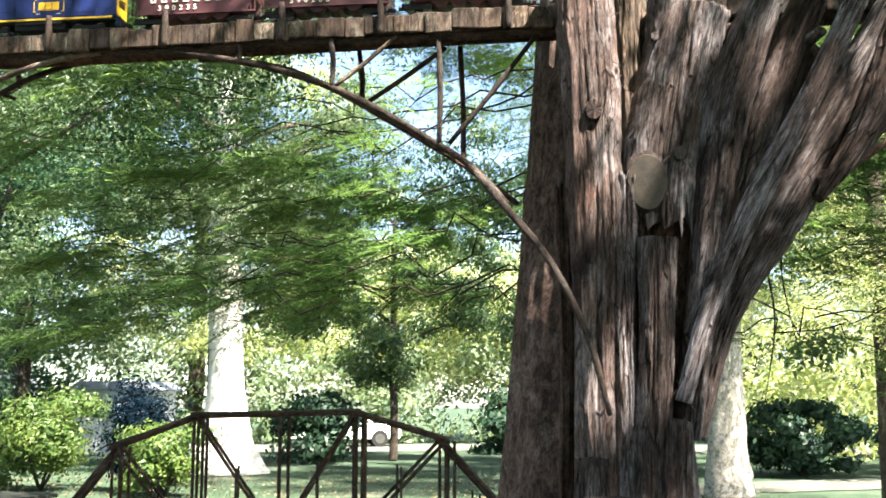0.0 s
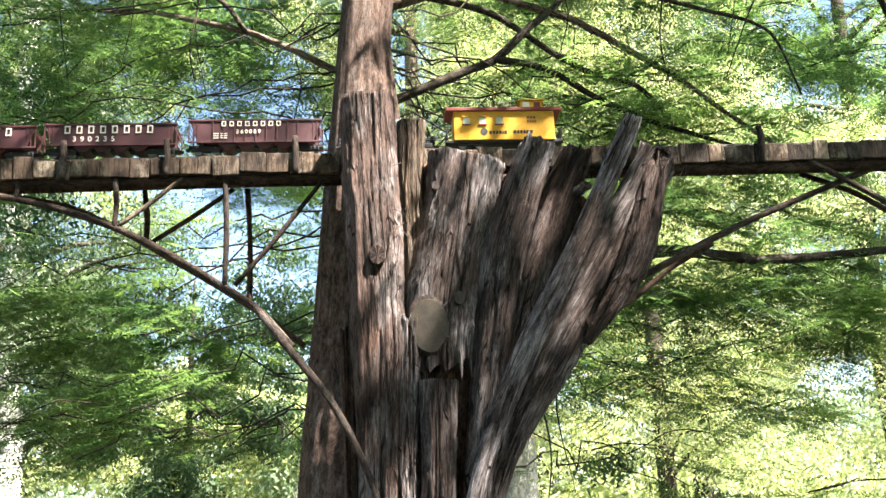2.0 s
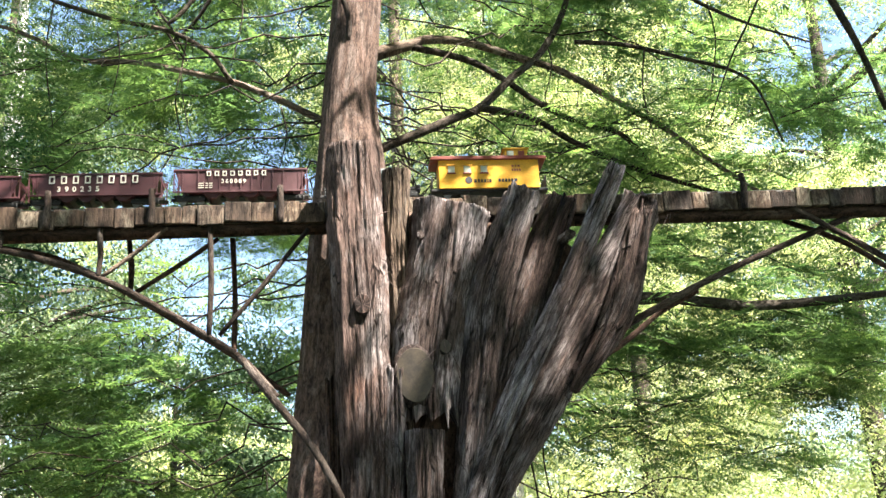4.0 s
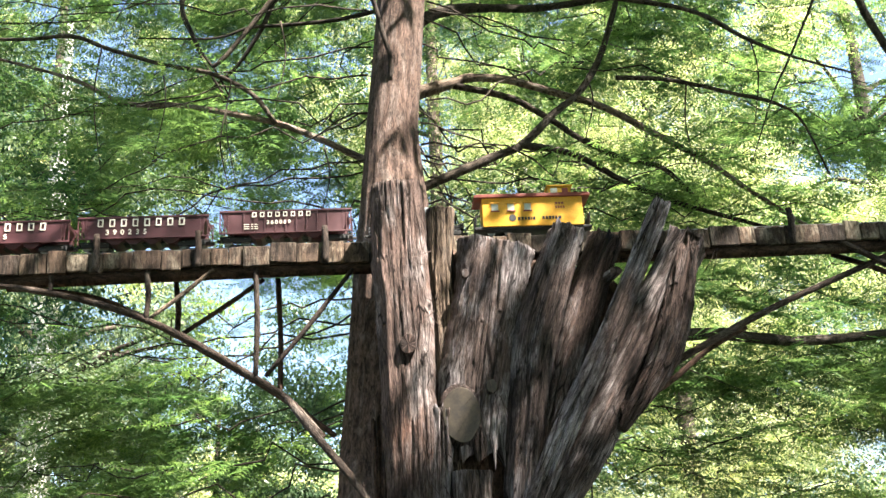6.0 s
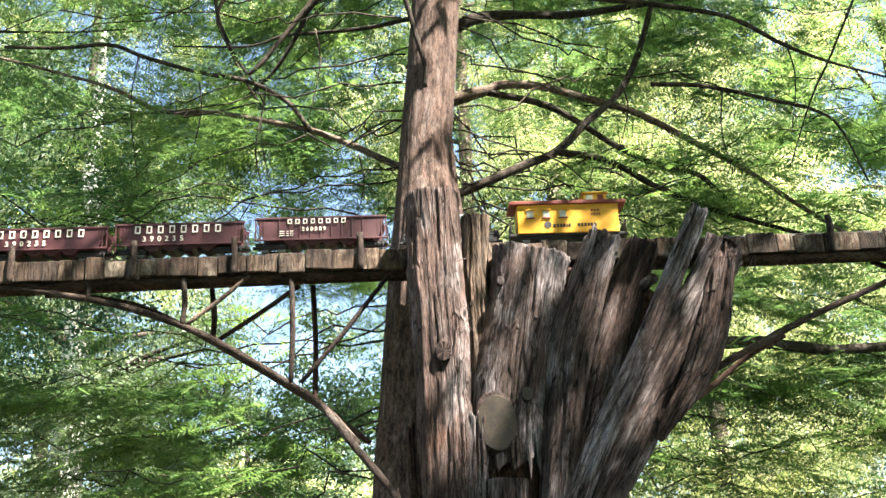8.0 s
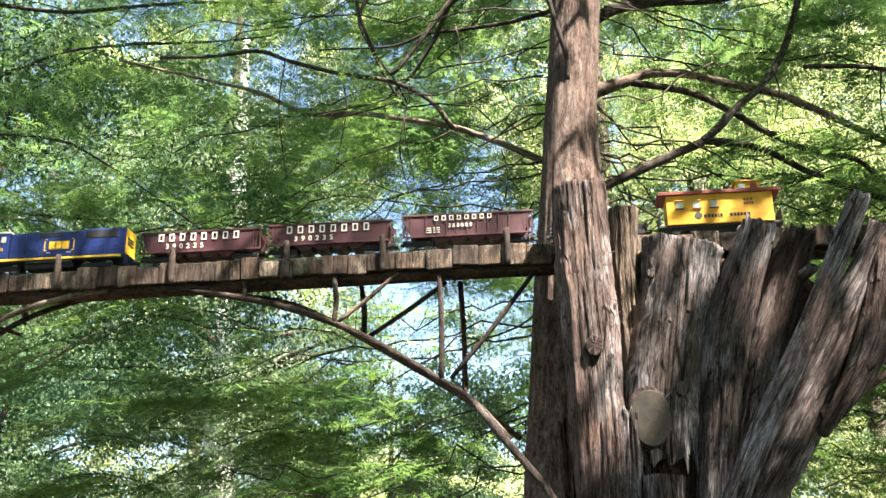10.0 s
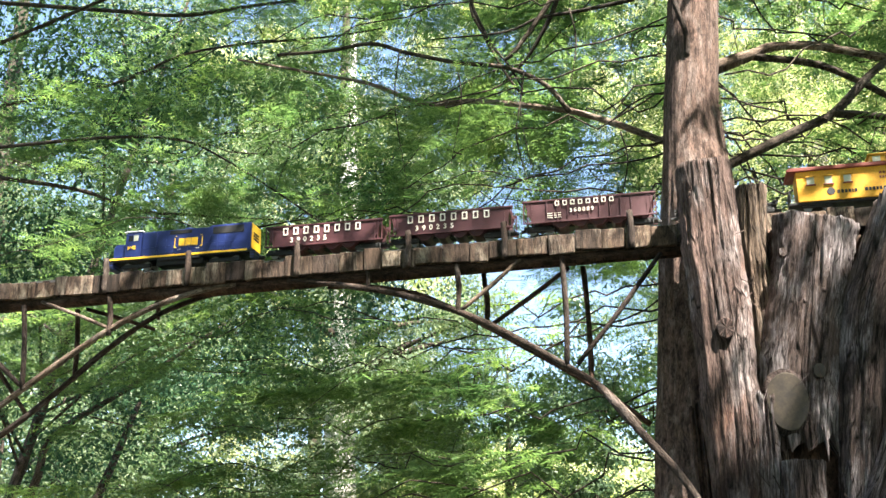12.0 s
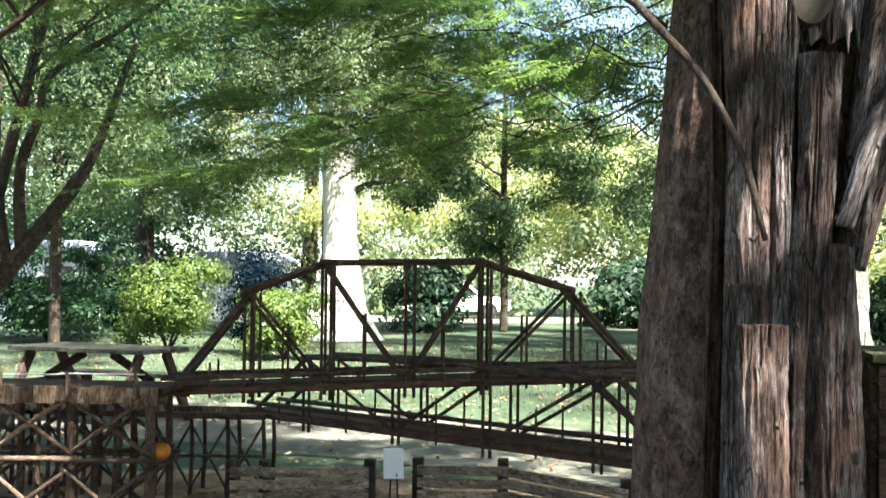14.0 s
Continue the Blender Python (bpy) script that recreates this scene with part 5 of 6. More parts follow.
hood = part("hood", prism([(a + 0.125, z + 0.0520), (b, z + 0.0520), (b, z + 0.1576), (b - 0.16, z + 0.1576), (b - 0.17, z + 0.1516), (a + 0.125, z + 0.1516)], -0.045, 0.045, 0.004), BLUE, loco)
part("radiator_grille", box(b - 0.155, b - 0.03, -0.0465, -0.0445, z + 0.1204, z + 0.1492, 0.001), BLACK, hood, "dark louvred grille")
part("intake_grille", box(a + 0.24, a + 0.33, -0.0465, -0.0445, z + 0.1324, z + 0.1480, 0.001), BLACK, hood, "dark louvred grille")
part("blower_housing", box(a + 0.13, a + 0.19, -0.050, -0.044, z + 0.0532, z + 0.1444, 0.003), BLUE, hood)
for x in (b - 0.12, b - 0.07, a + 0.30):
    part("roof_fan", cyl((x, 0, z + 0.1564), (x, 0, z + 0.1660), 0.02, 20), BLUE, hood)
part("exhaust_stack", box(a + 0.22, a + 0.25, -0.01, 0.01, z + 0.1504, z + 0.1612, 0.002), BLACK, hood)
part("end_panel", box(b, b + 0.003, -0.042, 0.042, z + 0.0556, z + 0.1540, 0.002), YELLOW, hood, "yellow warning panel")
for k in range(3):
    part("stencil_bar", box(b + 0.003, b + 0.0045, -0.03, 0.02, z + 0.0928 + k * 0.011, z + 0.0988 + k * 0.011), BLACK, hood)
for x in [a + 0.2 + 0.03 * k for k in range(9)]:
    part("hood_door", box(x, x + 0.027, -0.0462, -0.0448, z + 0.0580, z + 0.1168, 0.0006), BLUE, hood)
part("short_hood", prism([(a + 0.004, z + 0.0520), (a + 0.06, z + 0.0520), (a + 0.06, z + 0.1108), (a + 0.012, z + 0.1108), (a + 0.004, z + 0.0988)], -0.038, 0.038, 0.004), BLUE, loco)
cabin = part("cab", prism([(a + 0.058, z + 0.0520), (a + 0.124, z + 0.0520), (a + 0.124, z + 0.1540), (a + 0.064, z + 0.1540), (a + 0.058, z + 0.1444)], -0.049, 0.049, 0.003), BLUE, loco)
part("cab_window", box(a + 0.07, a + 0.088, -0.0505, -0.0485, z + 0.1168, z + 0.1396, 0.001), GLASS, cabin)
part("cab_window", box(a + 0.092, a + 0.11, -0.0508, -0.0488, z + 0.1168, z + 0.1396, 0.001), PALE_GLASS, cabin, "hazy pale window")
part("windscreen", box(a + 0.0565, a + 0.0585, -0.03, 0.03, z + 0.1180, z + 0.1420, 0.0008), GLASS, cabin)
part("cab_roof", prism([(a + 0.05, z + 0.1528), (a + 0.13, z + 0.1528), (a + 0.128, z + 0.1590), (a + 0.056, z + 0.1590)], -0.052, 0.052, 0.003), WHITE, loco, "pale cab roof")
number(loco, "2642", a + 0.068, z + 0.0844, 0.017, -0.0505, YELLOW, 1.05)
part("fuel_tank", box(a + 0.19, b - 0.19, -0.043, 0.043, z + 0.010, z + 0.036, 0.008), BLACK, loco)
part("air_tank", cyl((a + 0.2, -0.045, z + 0.033), (b - 0.2, -0.045, z + 0.033), 0.007, 10), BLACK, loco)
# lettered emblem as plain yellow shapes between brackets
e = a + 0.262
bars(loco, e, z + 0.0760, [0.003], 0.040, 0, -0.0475, YELLOW, "emblem_bracket")
bars(loco, e + 0.0032, z + 0.0760, [0.006], 0.003, 0, -0.0475, YELLOW, "emblem_bracket")
bars(loco, e + 0.0032, z + 0.1204, [0.006], 0.003, 0, -0.0475, YELLOW, "emblem_bracket")
bars(loco, e + 0.018, z + 0.0816, [0.024, 0.023, 0.026], 0.031, 0.0022, -0.0475, YELLOW, "emblem_bar")
bars(loco, e + 0.112, z + 0.0760, [0.003], 0.040, 0, -0.0475, YELLOW, "emblem_bracket")
bars(loco, e + 0.1055, z + 0.0760, [0.006], 0.003, 0, -0.0475, YELLOW, "emblem_bracket")
bars(loco, e + 0.1055, z + 0.1204, [0.006], 0.003, 0, -0.0475, YELLOW, "emblem_bracket")
bars(loco, e + 0.012, z + 0.0676, [0.005, 0.005], 0.003, 0.003, -0.0475, CREAM, "small_bar")
bars(loco, e + 0.09, z + 0.0676, [0.005, 0.005], 0.003, 0.003, -0.0475, CREAM, "small_bar")
for x in (a + 0.105, b - 0.105):
    truck(loco, x, z, 0.042, 0.018)
for x0, x1 in ((a - 0.012, a + 0.012), (b + 0.002, b + 0.02)):
    st = part("step_well", box(x0, x1, -0.05, 0.05, z + 0.012, z + 0.044, 0.002), BLUE, loco)
    for k in (0.018, 0.03):
        part("step", box(x0 - 0.001, x1 + 0.001, -0.052, 0.052, z + k, z + k + 0.003), BLACK, st)
for x, d in ((a - 0.012, -1), (b + 0.02, 1)):
    part("coupler", box(min(x, x + d * 0.022), max(x, x + d * 0.022), -0.007, 0.007, z + 0.02, z + 0.032, 0.002), BLACK, loco)
for s in (-1, 1):
    part("handrail", cyl((a + 0.13, s * 0.052, z + 0.083), (b - 0.01, s * 0.052, z + 0.083), 0.0008, 6), BLUE, loco)
    for k in range(8):
        x = a + 0.14 + k * 0.06
        part("stanchion", cyl((x, s * 0.052, z + 0.05), (x, s * 0.052, z + 0.083), 0.0008, 6), BLUE, loco)

# caboose
z = rail_z(0.965)
cab = thing("caboose", (0.965, 0, z), TM, "yellow model caboose with red-brown roof and dark lettering", "caboose")
a, b = 0.786, 1.146
body = part("body", box(a, b, -0.05, 0.05, z + 0.0280, z + 0.1356, 0.002), CABOOSE, cab)
part("roof", prism([(a - 0.028, z + 0.1345), (b + 0.028, z + 0.1345), (b + 0.03, z + 0.1415), (b + 0.02, z + 0.1473), (a - 0.02, z + 0.1473), (a - 0.03, z + 0.1415)], -0.061, 0.061, 0.002), ROOF_RED, cab)
part("roof_walk", box(a - 0.02, b + 0.02, -0.012, 0.012, z + 0.1473, z + 0.1520, 0.001), ROOF_RED, cab)
cup = part("cupola", box(b - 0.118, b - 0.036, -0.04, 0.04, z + 0.1473, z + 0.1778, 0.002), CABOOSE, cab)
part("cupola_roof", box(b - 0.124, b - 0.03, -0.046, 0.046, z + 0.1778, z + 0.1836, 0.002), CABOOSE, cup)
part("cupola_window", box(b - 0.11, b - 0.085, -0.0415, -0.0395, z + 0.1544, z + 0.1731, 0.001), PALE_GLASS, cup)
part("cupola_window", box(b - 0.068, b - 0.046, -0.0415, -0.0395, z + 0.1544, z + 0.1731, 0.001), ROOF_RED, cup, "red-framed window")
part("smoke_jack", cyl((b - 0.142, -0.01, z + 0.1450), (b - 0.142, -0.01, z + 0.1707), 0.003, 8), BLACK, cab)
for x in (a + 0.033, a + 0.09, a + 0.15):
    w = part("window", box(x, x + 0.024, -0.0515, -0.049, z + 0.0865, z + 0.1122, 0.001), PALE_GLASS, body, "hazy pale window")
    part("window_awning", box(x - 0.004, x + 0.028, -0.056, -0.05, z + 0.1122, z + 0.1158, 0.001), CABOOSE, w)
    part("window_sill", box(x - 0.004, x + 0.028, -0.055, -0.05, z + 0.0818, z + 0.0865, 0.001), ROOF_RED, w)
part("emblem", cyl((a + 0.106, -0.0505, z + 0.0584), (a + 0.106, -0.0515, z + 0.0584), 0.013, 20), BLACK, body)
bars(body, a + 0.125, z + 0.0491, [0.009, 0.008, 0.008, 0.008, 0.004, 0.008], 0.012, 0.0035, -0.0508, BLACK)
bars(body, a + 0.212, z + 0.0502, [0.009, 0.008, 0.008, 0.007, 0.008, 0.011], 0.012, 0.0035, -0.0508, BLACK)
bars(body, a + 0.262, z + 0.1064, [0.008, 0.006, 0.008], 0.008, 0.004, -0.0508, ROOF_RED)
bars(body, a + 0.262, z + 0.0912, [0.006, 0.006, 0.006, 0.006], 0.008, 0.003, -0.0508, ROOF_RED)
part("underframe", box(a - 0.03, b + 0.03, -0.045, 0.045, z + 0.019, z + 0.0285, 0.002), BLACK, cab)
for x in (a - 0.024, b + 0.024):
    part("end_railing", box(x - 0.002, x + 0.002, -0.045, 0.045, z + 0.036, z + 0.075, 0.001), BLACK, cab)
for x in (a + 0.06, b - 0.06):
    truck(cab, x, z)

# flat car and its figurine
z = rail_z(0.55)
flat = thing("flat_car", (0.55, 0, z), TM, "low black skeleton model flat car on the trestle", "flat car")
for s in (-0.035, 0.0, 0.035):
    part("sill", box(0.38, 0.72, s - 0.005, s + 0.005, z + 0.036, z + 0.046, 0.001), BLACK, flat)
for k in range(8):
    x = 0.39 + k * 0.045
    part("cross_bearer", box(x, x + 0.012, -0.045, 0.045, z + 0.046, z + 0.051, 0.001), BLACK, flat)
for x in (0.44, 0.66):
    truck(flat, x, z)
for x in (0.382, 0.718):
    part("coupler", box(x - 0.016, x + 0.016, -0.005, 0.005, z + 0.022, z + 0.03, 0.001), BLACK, flat)


def figurine(u, y, z):
    """A standing four-legged animal of one mesh, head towards the left end."""
    body_ = pole([(u - 0.055, y, z + 0.056), (u - 0.02, y, z + 0.056), (u + 0.03, y, z + 0.058), (u + 0.055, y, z + 0.05)], (0.017, 0.021, 0.021, 0.014), 14, 12, 0.08)
    pieces = [body_, pole([(u - 0.045, y, z + 0.062), (u - 0.075, y, z + 0.066), (u - 0.09, y, z + 0.055)], (0.015, 0.014, 0.008), 9, 10, 0.05)]
    for dx in (-0.042, 0.045):
        for dy in (-0.012, 0.012):
            pieces.append(pole([(u + dx, y + dy, z + 0.05), (u + dx + 0.003, y + dy, z + 0.025), (u + dx, y + dy, z)], (0.009, 0.006, 0.006), 7, 8, 0.05))
    for dy in (-0.01, 0.01):
        pieces.append(pole([(u - 0.07, y + dy, z + 0.074), (u - 0.075, y + dy * 2.2, z + 0.085)], (0.004, 0.001), 4, 6, 0))
    pieces.append(pole([(u + 0.056, y, z + 0.056), (u + 0.068, y, z + 0.03)], (0.003, 0.002), 4, 6, 0))
    bm = bmesh.new()
    for q in pieces:
        tmp = bpy.data.meshes.new("tmp")
        tmp.from_pydata([tuple(v) for v in q[0]], [], q[1])
        bm.from_mesh(tmp)
        bpy.data.meshes.remove(tmp)
    for f in bm.faces:
        f.smooth = True
    solo("animal_figurine", bm, GREYFUR, (u, y, z), TM, "grey toy animal figurine standing on a flat car", "figurine")


figurine(0.57, 0.0, z + 0.051)


# ---- garden trusses ----
TABLE_MOSS = wood("mossy_cap", (0.02, 0.028, 0.015), (0.045, 0.055, 0.03), (0.07, 0.08, 0.05), 60, 3, 0.5, 0.5)
DARKSTICK = wood("dark_stick", (0.025, 0.016, 0.012), (0.07, 0.047, 0.037), (0.12, 0.095, 0.08), 90, 6, 0.4, 0.6)

def truss(name, start, end, stations, width, label):
    """A rustic through-truss: stations (fraction along, height), end posts sloping to the ends."""
    s, e = Vector(start), Vector(end)
    d = e - s
    m = Matrix.Translation(s) @ Matrix.Rotation(math.atan2(d.y, d.x), 4, "Z")
    L = math.hypot(d.x, d.y)
    t = thing(name, (0, 0, 0), m, label, "bridge")
    fall = d.z / L
    for y in (0.0, width):
        part("chord", pole([(-0.08, y, 0), (L / 2, y, fall * L / 2), (L + 0.08, y, fall * L)], (0.022, 0.022), 10, 7, 0.15, y), DARKBEAM, t)
        part("chord", pole([(-0.08, y, 0.075), (L / 2, y, fall * L / 2 + 0.075), (L + 0.08, y, fall * L + 0.075)], (0.016, 0.016), 10, 7, 0.15, y), DARKSTICK, t)
        P = [(f * L, h + fall * f * L) for f, h in stations]
        run = [(0.0, 0.02)] + P + [(L, 0.02 + fall * L)]
        for (x0, z0), (x1, z1) in zip(run, run[1:]):
            for o in (0, 0.02):
                part("top_chord", pole([(x0 - 0.02, y + o, z0 + o * 0.4), (x1 + 0.02, y + o, z1 + o * 0.4)], (0.014, 0.014), 6, 7, 0.2, x0), DARKSTICK, t)
        for i, (x, h) in enumerate(P):
            for o in (0, 0.05):
                part("post", pole([(x + o, y, -0.07 + fall * x), (x + o, y, h)], (0.010, 0.009), 6, 7, 0.2, x + o), DARKSTICK, t)
        mid = L / 2
        for (x0, h0), (x1, h1) in zip(P, P[1:]):
            a, b = ((x0, h0), (x1, fall * x1)) if (x0 + x1) / 2 < mid else ((x1, h1), (x0, fall * x0))
            part("brace", pole([(a[0], y + 0.01, a[1]), (b[0], y + 0.01, b[1])], (0.011, 0.011), 6, 7, 0.2, a[0]), DARKSTICK, t)
        for (x0, h0), (x1, h1) in zip(run, run[1:]):
            x, h = (x0 + x1) / 2, (h0 + h1) / 2
            part("picket", pole([(x, y, -0.04 + fall * x), (x, y, h * 0.55 + fall * x)], (0.007, 0.007), 5, 6, 0.2, x), DARKSTICK, t)
    deck = box(-0.05, L + 0.05, 0.0, width, 0.0, 0.035, 0.003)
    for v in deck.verts:
        v.co.z += v.co.x * fall
    part("deck", deck, DARKBEAM, t)
    return t


truss("truss_bridge", (-2.16, 5.72, 0.82), (0.40, 6.07, 0.92), [(0.145, 0.535), (0.31, 0.69), (0.49, 0.68), (0.655, 0.675), (0.85, 0.495)], 0.26, "dark rustic stick truss bridge over the garden path")
truss("truss_bridge", (-2.05, 6.95, 0.55), (0.5, 5.25, 0.55), [(0.15, 0.4), (0.4, 0.42), (0.62, 0.42), (0.85, 0.4)], 0.26, "lower dark rustic stick truss bridge passing beneath another")

# ---- approach trestle ----
appr = thing("stick_trestle", (-3.4, 5.6, 0), WORLD, "rustic stick trestle approach with bark-edged deck", "trestle")
r_ = np.random.default_rng(31)
FRONT, REAR, TOP, MIDRAIL = 5.46, 5.74, 0.87, 0.48
bents = [-2.2 - 0.43 * k for k in range(7)]
for i, x in enumerate(bents):
    for y, r in ((FRONT, 0.03), (REAR, 0.022)):
        part("post", pole([(x, y, 0), (x + 0.008, y, 0.45), (x - 0.004, y, TOP)], (r * 1.1, r, r * 0.9), 9, 9, 0.22, i + y), DARKSTICK, appr)
    part("rail", pole([(x + 0.03, FRONT - 0.06, MIDRAIL - 0.03), (x + 0.03, REAR + 0.06, MIDRAIL - 0.03)], (0.017, 0.016), 5, 7, 0.2, i), DARKSTICK, appr)
    if i == len(bents) - 1:
        break
    x2 = bents[i + 1]
    for y in (FRONT + 0.05, REAR):
        part("post", pole([((x + x2) / 2, y, 0), ((x + x2) / 2 + 0.01, y, TOP)], (0.014, 0.012), 6, 7, 0.2, i * 3 + y), DARKSTICK, appr)
    # front braces take the paler stick to look sunlit
    for y, mat in ((FRONT - 0.035, STICK_PALE), (REAR + 0.03, DARKSTICK)):
        for z0, z1, m2 in ((TOP - 0.04, MIDRAIL + 0.02, mat), (MIDRAIL + 0.03, TOP - 0.06, DARKSTICK), (MIDRAIL - 0.03, 0.08, DARKSTICK), (0.05, MIDRAIL - 0.05, mat)):
            part("brace", pole([(x + 0.02, y + 0.012 * (z0 > z1), z0), ((x + x2) / 2, y - 0.004, (z0 + z1) / 2 + 0.01), (x2 - 0.02, y + 0.012 * (z0 > z1), z1)], (0.012, 0.013, 0.010), 7, 7, 0.25, i + z0), m2, appr)
        part("rail", pole([(x + 0.06, y - 0.015, MIDRAIL + 0.012), (x2 - 0.06, y - 0.015, MIDRAIL)], (0.015, 0.014), 6, 7, 0.25, i), STICK_PALE if i % 2 else DARKSTICK, appr)
        part("rail", pole([(x + 0.06, y - 0.012, 0.2), (x2 - 0.06, y - 0.012, 0.19)], (0.012, 0.012), 6, 7, 0.25, i + 5), DARKSTICK, appr)
x = -2.14
while x > -4.8:
    w = r_.uniform(0.06, 0.13)
    b = box(x - w + 0.002, x, FRONT - 0.075 - r_.uniform(0, 0.008), FRONT - 0.05, TOP - 0.075 - r_.uniform(0, 0.02), TOP + r_.uniform(-0.005, 0.012), 0.004, True)
    for v in b.verts:
        v.co += Vector((fbm(v.co.x * 30, v.co.z * 30), fbm(v.co.z * 25, v.co.x * 25, 3.0), fbm(v.co.x * 28, 1.0, v.co.z * 28))) * 0.005
    part("fascia_block", b, FASCIA_TAN, appr)
    x -= w
part("deck", box(-4.8, -2.12, FRONT - 0.05, REAR + 0.05, TOP - 0.03, TOP, 0.003), DARKBEAM, appr)
for y in (FRONT - 0.03, REAR + 0.03):
    part("beam", pole([(-2.1, y, TOP - 0.06), (-3.4, y, TOP - 0.055), (-4.8, y, TOP - 0.06)], (0.024, 0.026, 0.024), 16, 8, 0.2, y), DARKBEAM, appr)
for k in range(7):
    x = -2.25 - 0.37 * k
    part("stake", pole([(x, FRONT - 0.085, TOP - 0.06), (x + 0.004, FRONT - 0.086, TOP + 0.03), (x, FRONT - 0.085, TOP + 0.085)], (0.013, 0.012, 0.011), 6, 7, 0.25, k), STICK_PALE, appr)
part("hand_rope", pole([(-2.2, FRONT - 0.085, TOP + 0.075), (-3.4, FRONT - 0.085, TOP + 0.062), (-4.75, FRONT - 0.085, TOP + 0.075)], (0.004, 0.004), 24, 6, 0.05, 1.0, 0.01), WHITE, appr)

# ---- dark planked box behind the stump ----
crib = thing("plank_crib", (1.2, 0.1, 0), TM, "dark damp plank crib with a mossy top beside the stump", "plank crib")
for k in range(9):
    part("plank", box(0.86, 1.62, -0.12, -0.09 + 0.006 * (k % 3), 0.01 + k * 0.135, 0.14 + k * 0.135, 0.005), DARKBEAM, crib)
part("cap", box(0.84, 1.64, -0.14, 0.36, 1.225, 1.25, 0.006), TABLE_MOSS, crib)
for x in (0.87, 1.6):
    part("corner_post", box(x - 0.03, x + 0.03, -0.09, 0.33, 0, 1.225, 0.005), DARKBEAM, crib)

# ---- lower approach ----
low = thing("stick_trestle", (-3.0, 6.95, 0), WORLD, "low rustic stick trestle with tan bark-edged deck", "trestle")
for k in range(9):
    x = -2.0 - k * 0.24
    y = 6.95 - 0.02 * k
    for s in (0.0, 0.26):
        part("post", pole([(x, y + s, 0), (x + 0.01, y + s, 0.3), (x, y + s, 0.53)], (0.016, 0.015, 0.014), 6, 7, 0.2, k + s), DARKSTICK, low)
    part("brace", pole([(x, y, 0.05), (x - 0.24, y - 0.02, 0.48)], (0.009, 0.008), 5, 6, 0.2, k), DARKSTICK, low)
    part("brace", pole([(x, y, 0.48), (x - 0.24, y - 0.02, 0.05)], (0.009, 0.008), 5, 6, 0.2, k), DARKSTICK, low)
    part("rail", pole([(x + 0.02, y - 0.01, 0.27), (x - 0.26, y - 0.03, 0.27)], (0.010, 0.009), 5, 6, 0.2, k), DARKSTICK, low)
    for j in range(3):
        bx = x - j * 0.08
        part("fascia_block", box(bx - 0.078, bx, y - 0.03, y - 0.012, 0.53, 0.60, 0.004, True), FASCIA_TAN, low)
part("deck", box(-4.2, -1.95, 6.8, 7.22, 0.53, 0.565, 0.004), DARKBEAM, low)

# ---- garden furnishings ----
def plank(parent, name, p, q, w, h, mat, bev=0.006):
    """A board from p to q with width w across and height h."""
    p, q = Vector(p), Vector(q)
    d = q - p
    bm = box(0, d.length, -w / 2, w / 2, -h / 2, h / 2, bev)
    m = Matrix.Translation(p) @ d.to_track_quat("X", "Z").to_matrix().to_4x4()
    bmesh.ops.transform(bm, matrix=m, verts=bm.verts)
    return part(name, bm, mat, parent)


# grey-green boards, darkened in colour for the shade the table stands in
TABLE = wood("shaded_mossy_board", (0.014, 0.018, 0.014), (0.03, 0.035, 0.028), (0.055, 0.06, 0.052), 60, 3, 0.5, 0.4)


def picnic(x, y, turn):
    m = pose(x, y, 0, 0, 0, turn)
    t = thing("picnic_table", (0, 0, 0), m, "weathered grey-green wooden picnic table on the lawn", "picnic table")
    for k in range(5):
        plank(t, "top_board", (-0.8, -0.3 + k * 0.15, 0.75), (0.8, -0.3 + k * 0.15, 0.75), 0.14, 0.04, TABLE)
    for s in (-1, 1):
        for k in (0, 1):
            plank(t, "seat_board", (-0.92, s * (0.62 + 0.14 * k), 0.44), (0.92, s * (0.62 + 0.14 * k), 0.44), 0.13, 0.04, TABLE)
        for x0 in (-0.65, 0.65):
            plank(t, "leg", (x0, s * 0.2, 0.72), (x0, s * 0.62, 0.0), 0.05, 0.1, DARKSTICK)
            plank(t, "brace", (x0, 0, 0.44), (x0 * 0.25, 0, 0.7), 0.04, 0.08, DARKSTICK)
    for x0 in (-0.7, 0.7):
        plank(t, "seat_bearer", (x0, -0.75, 0.39), (x0, 0.75, 0.39), 0.04, 0.09, DARKSTICK)
    return t


picnic(-4.55, 10.1, -15)
pump = thing("pumpkin", (-2.19, 5.60, 0.468), WORLD, "small orange pumpkin sitting on a trestle rail", "pumpkin")
rings = []
for i in range(15):
    ph = math.pi * (i + 0.4) / 14.8
    rings.append([(-2.19 + 0.055 * math.sin(ph) * (1 - 0.08 * abs(math.sin(4.5 * a))) * math.cos(a), 5.60 + 0.055 * math.sin(ph) * (1 - 0.08 * abs(math.sin(4.5 * a))) * math.sin(a), 0.515 - 0.045 * math.cos(ph)) for a in np.linspace(0, 2 * np.pi, 36, endpoint=False)])
part("flesh", loft(np.array(rings), 0.3), ORANGE, pump)
part("stem", pole([(-2.19, 5.60, 0.555), (-2.185, 5.60, 0.575), (-2.175, 5.60, 0.585)], (0.008, 0.006, 0.006), 6, 7), STICK, pump)

sign = thing("garden_sign", (-1.1, 6.83, 0), WORLD, "small pale blue placard on thin metal legs by the path", "sign")
bm = box(-0.065, 0.065, -0.004, 0.004, 0.0, 0.2, 0.003)
bmesh.ops.transform(bm, matrix=pose(-1.1, 6.83, 0.17, -20, 0, 12), verts=bm.verts)
part("placard", bm, WHITE, sign)
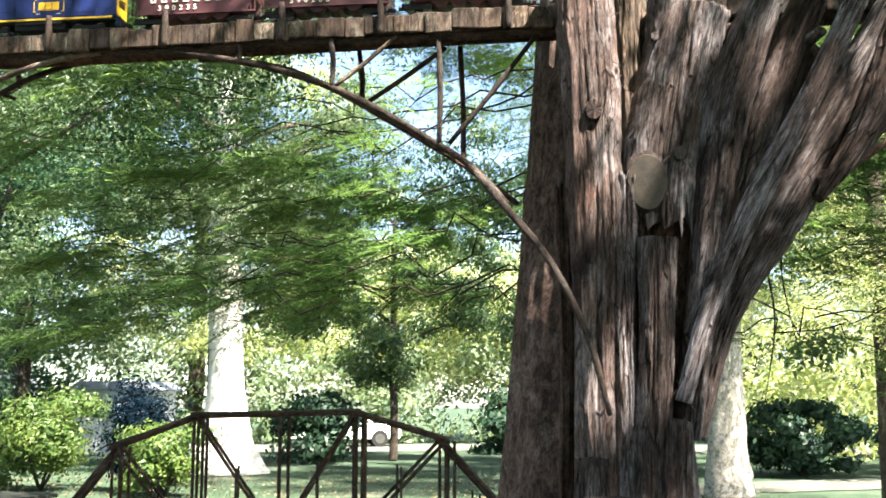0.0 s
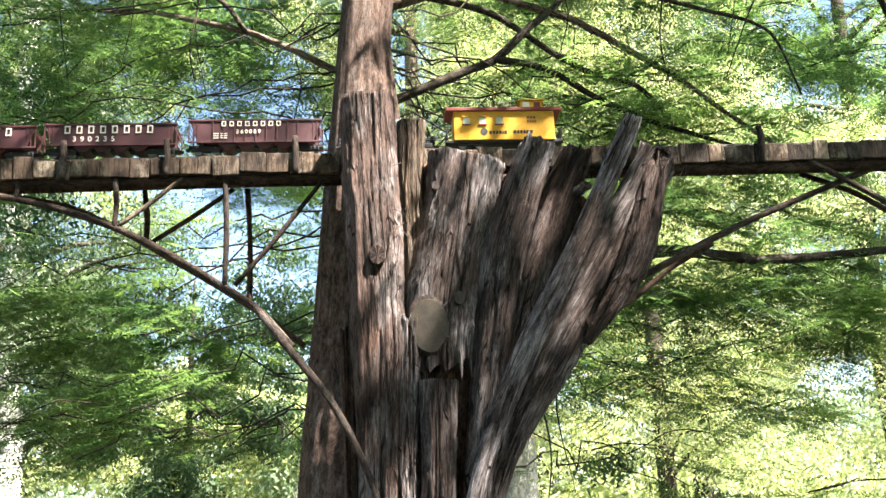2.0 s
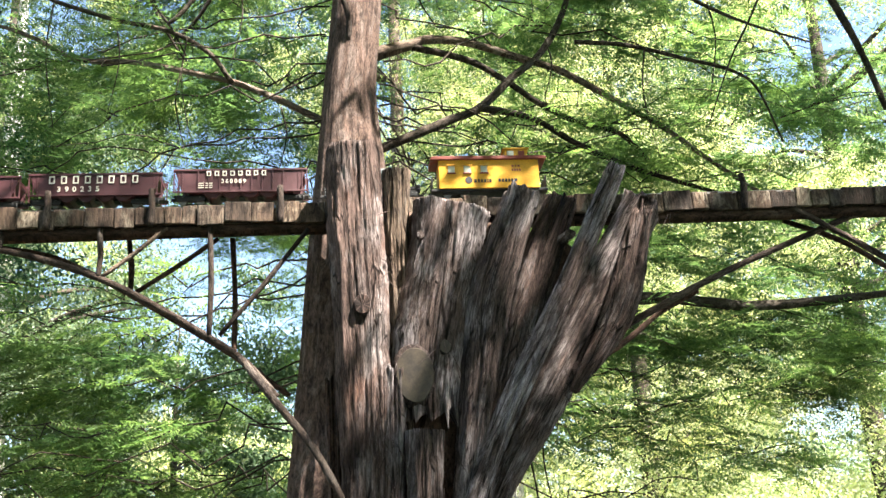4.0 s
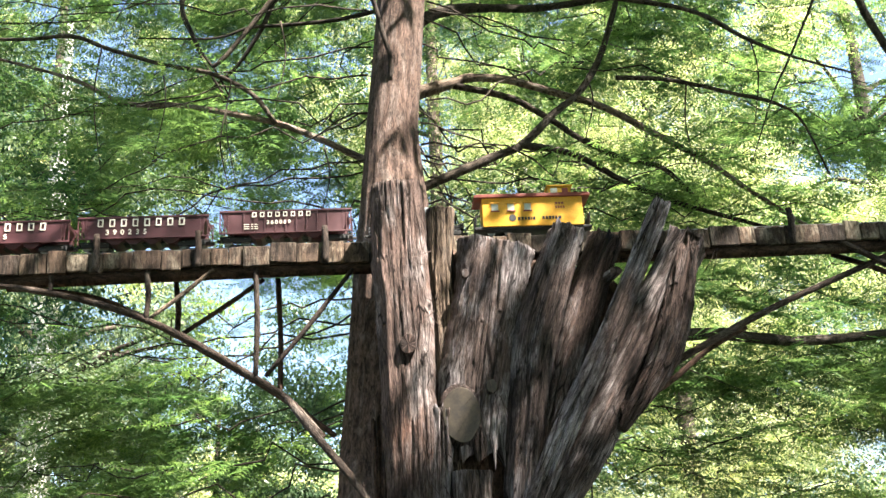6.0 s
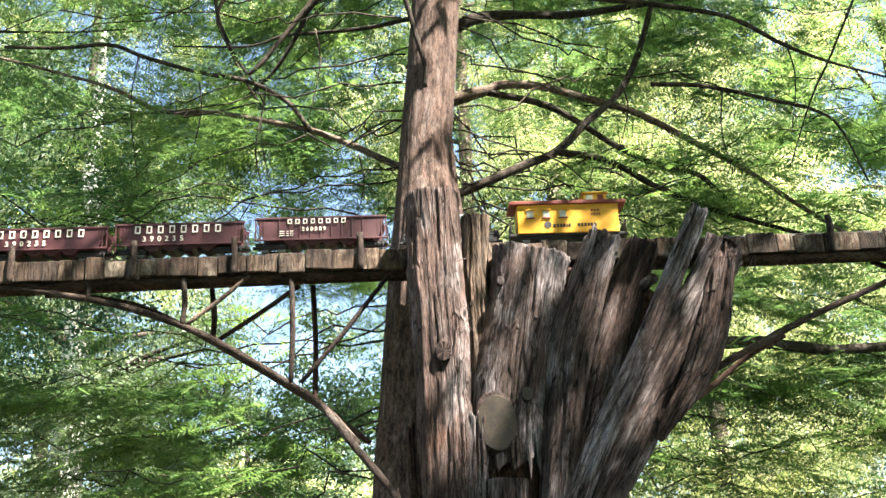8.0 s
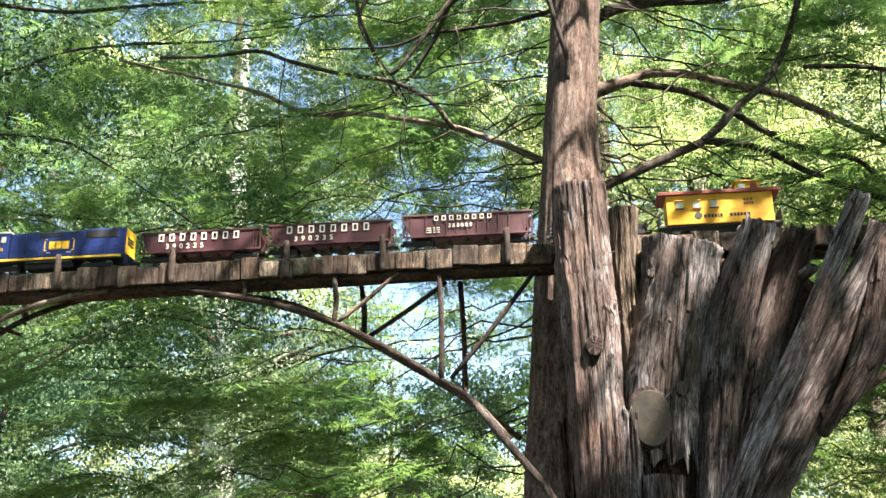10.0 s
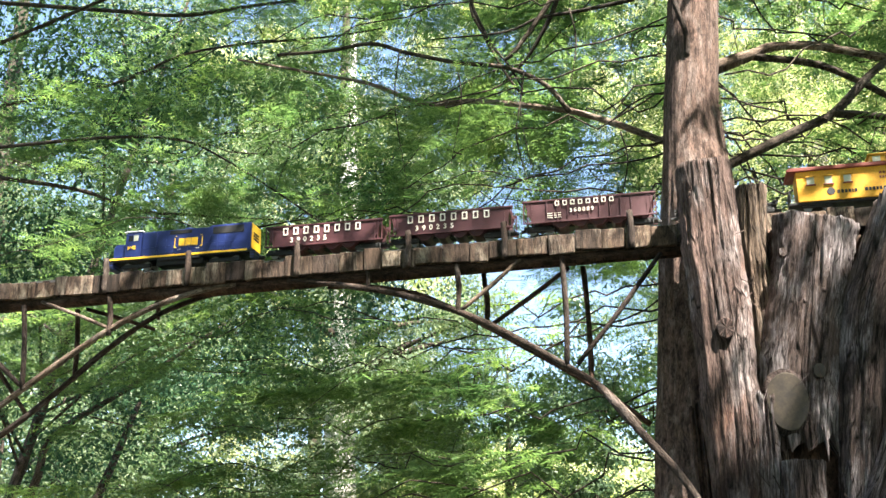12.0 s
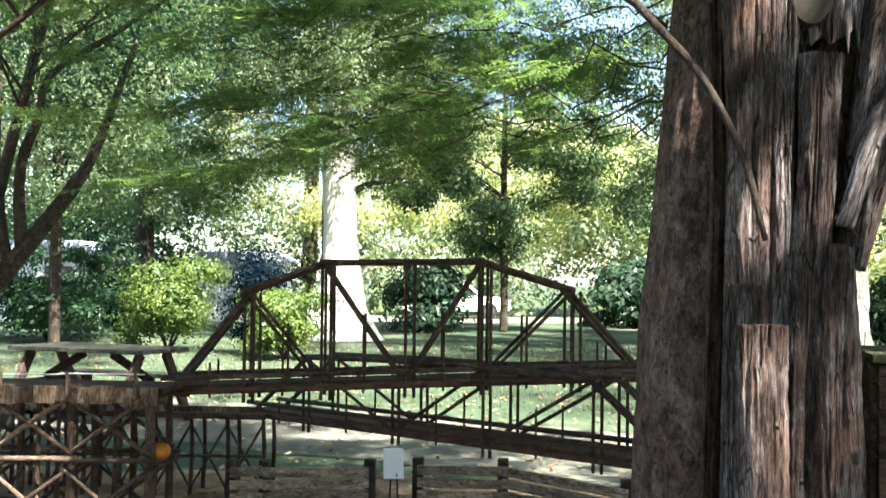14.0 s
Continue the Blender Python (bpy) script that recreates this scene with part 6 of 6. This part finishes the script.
for s in (-0.03, 0.03):
    part("leg", cyl((-1.1 + s, 6.84, 0), (-1.1 + s * 0.6, 6.84, 0.2), 0.006, 8), BLACK, sign)


def log_fence(pts, label):
    t = thing("rail_fence", (pts[0][0], pts[0][1], 0), WORLD, label, "fence", "low fences by the path")
    for (x0, y0), (x1, y1) in zip(pts, pts[1:]):
        for k, h in enumerate((0.07, 0.15, 0.23)):
            plank(t, "rail", (x0, y0, h), (x1, y1, h + 0.01 * math.sin(x0 * 9 + k)), 0.03, 0.06, BOARD)
    for x, y in pts:
        part("post", box(x - 0.035, x + 0.035, y + 0.02, y + 0.09, 0, 0.3, 0.006), STICK, t)


log_fence([(-2.1, 6.55), (-1.9, 6.6), (-1.25, 6.75)], "low weathered plank fence edging the garden bed")
log_fence([(-0.95, 6.85), (-0.4, 6.9), (0.35, 6.3)], "low weathered plank fence edging the garden bed")

# ---- pale building and parked car in the distance ----
house = thing("house", (-17, 33, 0), WORLD, "pale blue-white clapboard building behind shrubs", "house")
part("wall", box(-21, -14.4, 31.5, 37, 0, 2.2, 0.02), WHITE, house)
part("wall", box(-12.2, -9.6, 35, 38, 0, 2.1, 0.02), WHITE, house)
ROOF = paint("grey_roof", (0.3, 0.33, 0.38), 0.8, 0.3, 4)
part("roof", prism([(-21.4, 2.2), (-14.0, 2.2), (-14.6, 2.6), (-20.8, 2.6)], 31.2, 37.3, 0.02), ROOF, house)
part("roof", prism([(-12.5, 2.1), (-9.3, 2.1), (-9.8, 2.4), (-12, 2.4)], 34.8, 38.2, 0.02), ROOF, house)
for x in (-19.5, -17.2, -15.4):
    w = part("window", box(x - 0.45, x + 0.45, 31.46, 31.52, 0.8, 1.8, 0.01), GLASS, house)
    part("window_frame", box(x - 0.55, x + 0.55, 31.44, 31.47, 1.8, 1.9, 0.01), WHITE, w)


def car(x, y, turn, mat, label):
    m = pose(x, y, 0, 0, 0, turn)
    t = thing("car", (0, 0, 0), m, label, "car")
    part("body", prism([(-2.1, 0.3), (2.1, 0.3), (2.15, 0.7), (1.9, 0.85), (-1.9, 0.9), (-2.15, 0.75)], -0.85, 0.85, 0.06), mat, t)
    part("cabin", prism([(-1.5, 0.88), (1.1, 0.86), (0.5, 1.4), (-1.1, 1.42)], -0.72, 0.72, 0.06), mat, t)
    for s in (-1, 1):
        part("side_window", prism([(-1.3, 0.93), (0.9, 0.92), (0.42, 1.33), (-1.05, 1.35)], s * 0.72 - 0.01, s * 0.72 + 0.01, 0.0), GLASS, t)
        for xx in (-1.3, 1.3):
            w = part("wheel", cyl((xx, s * 0.7, 0.32), (xx, s * 0.88, 0.32), 0.32, 20), BLACK, t)
            part("rim", cyl((xx, s * 0.86, 0.32), (xx, s * 0.89, 0.32), 0.19, 16), STEEL, w)
        part("headlight", box(2.05, 2.13, s * 0.6 - 0.15, s * 0.6 + 0.15, 0.62, 0.74, 0.02), WHITE, t)


car(-3.9, 41.9, 12, WHITE, "pale parked car on the sunlit drive")
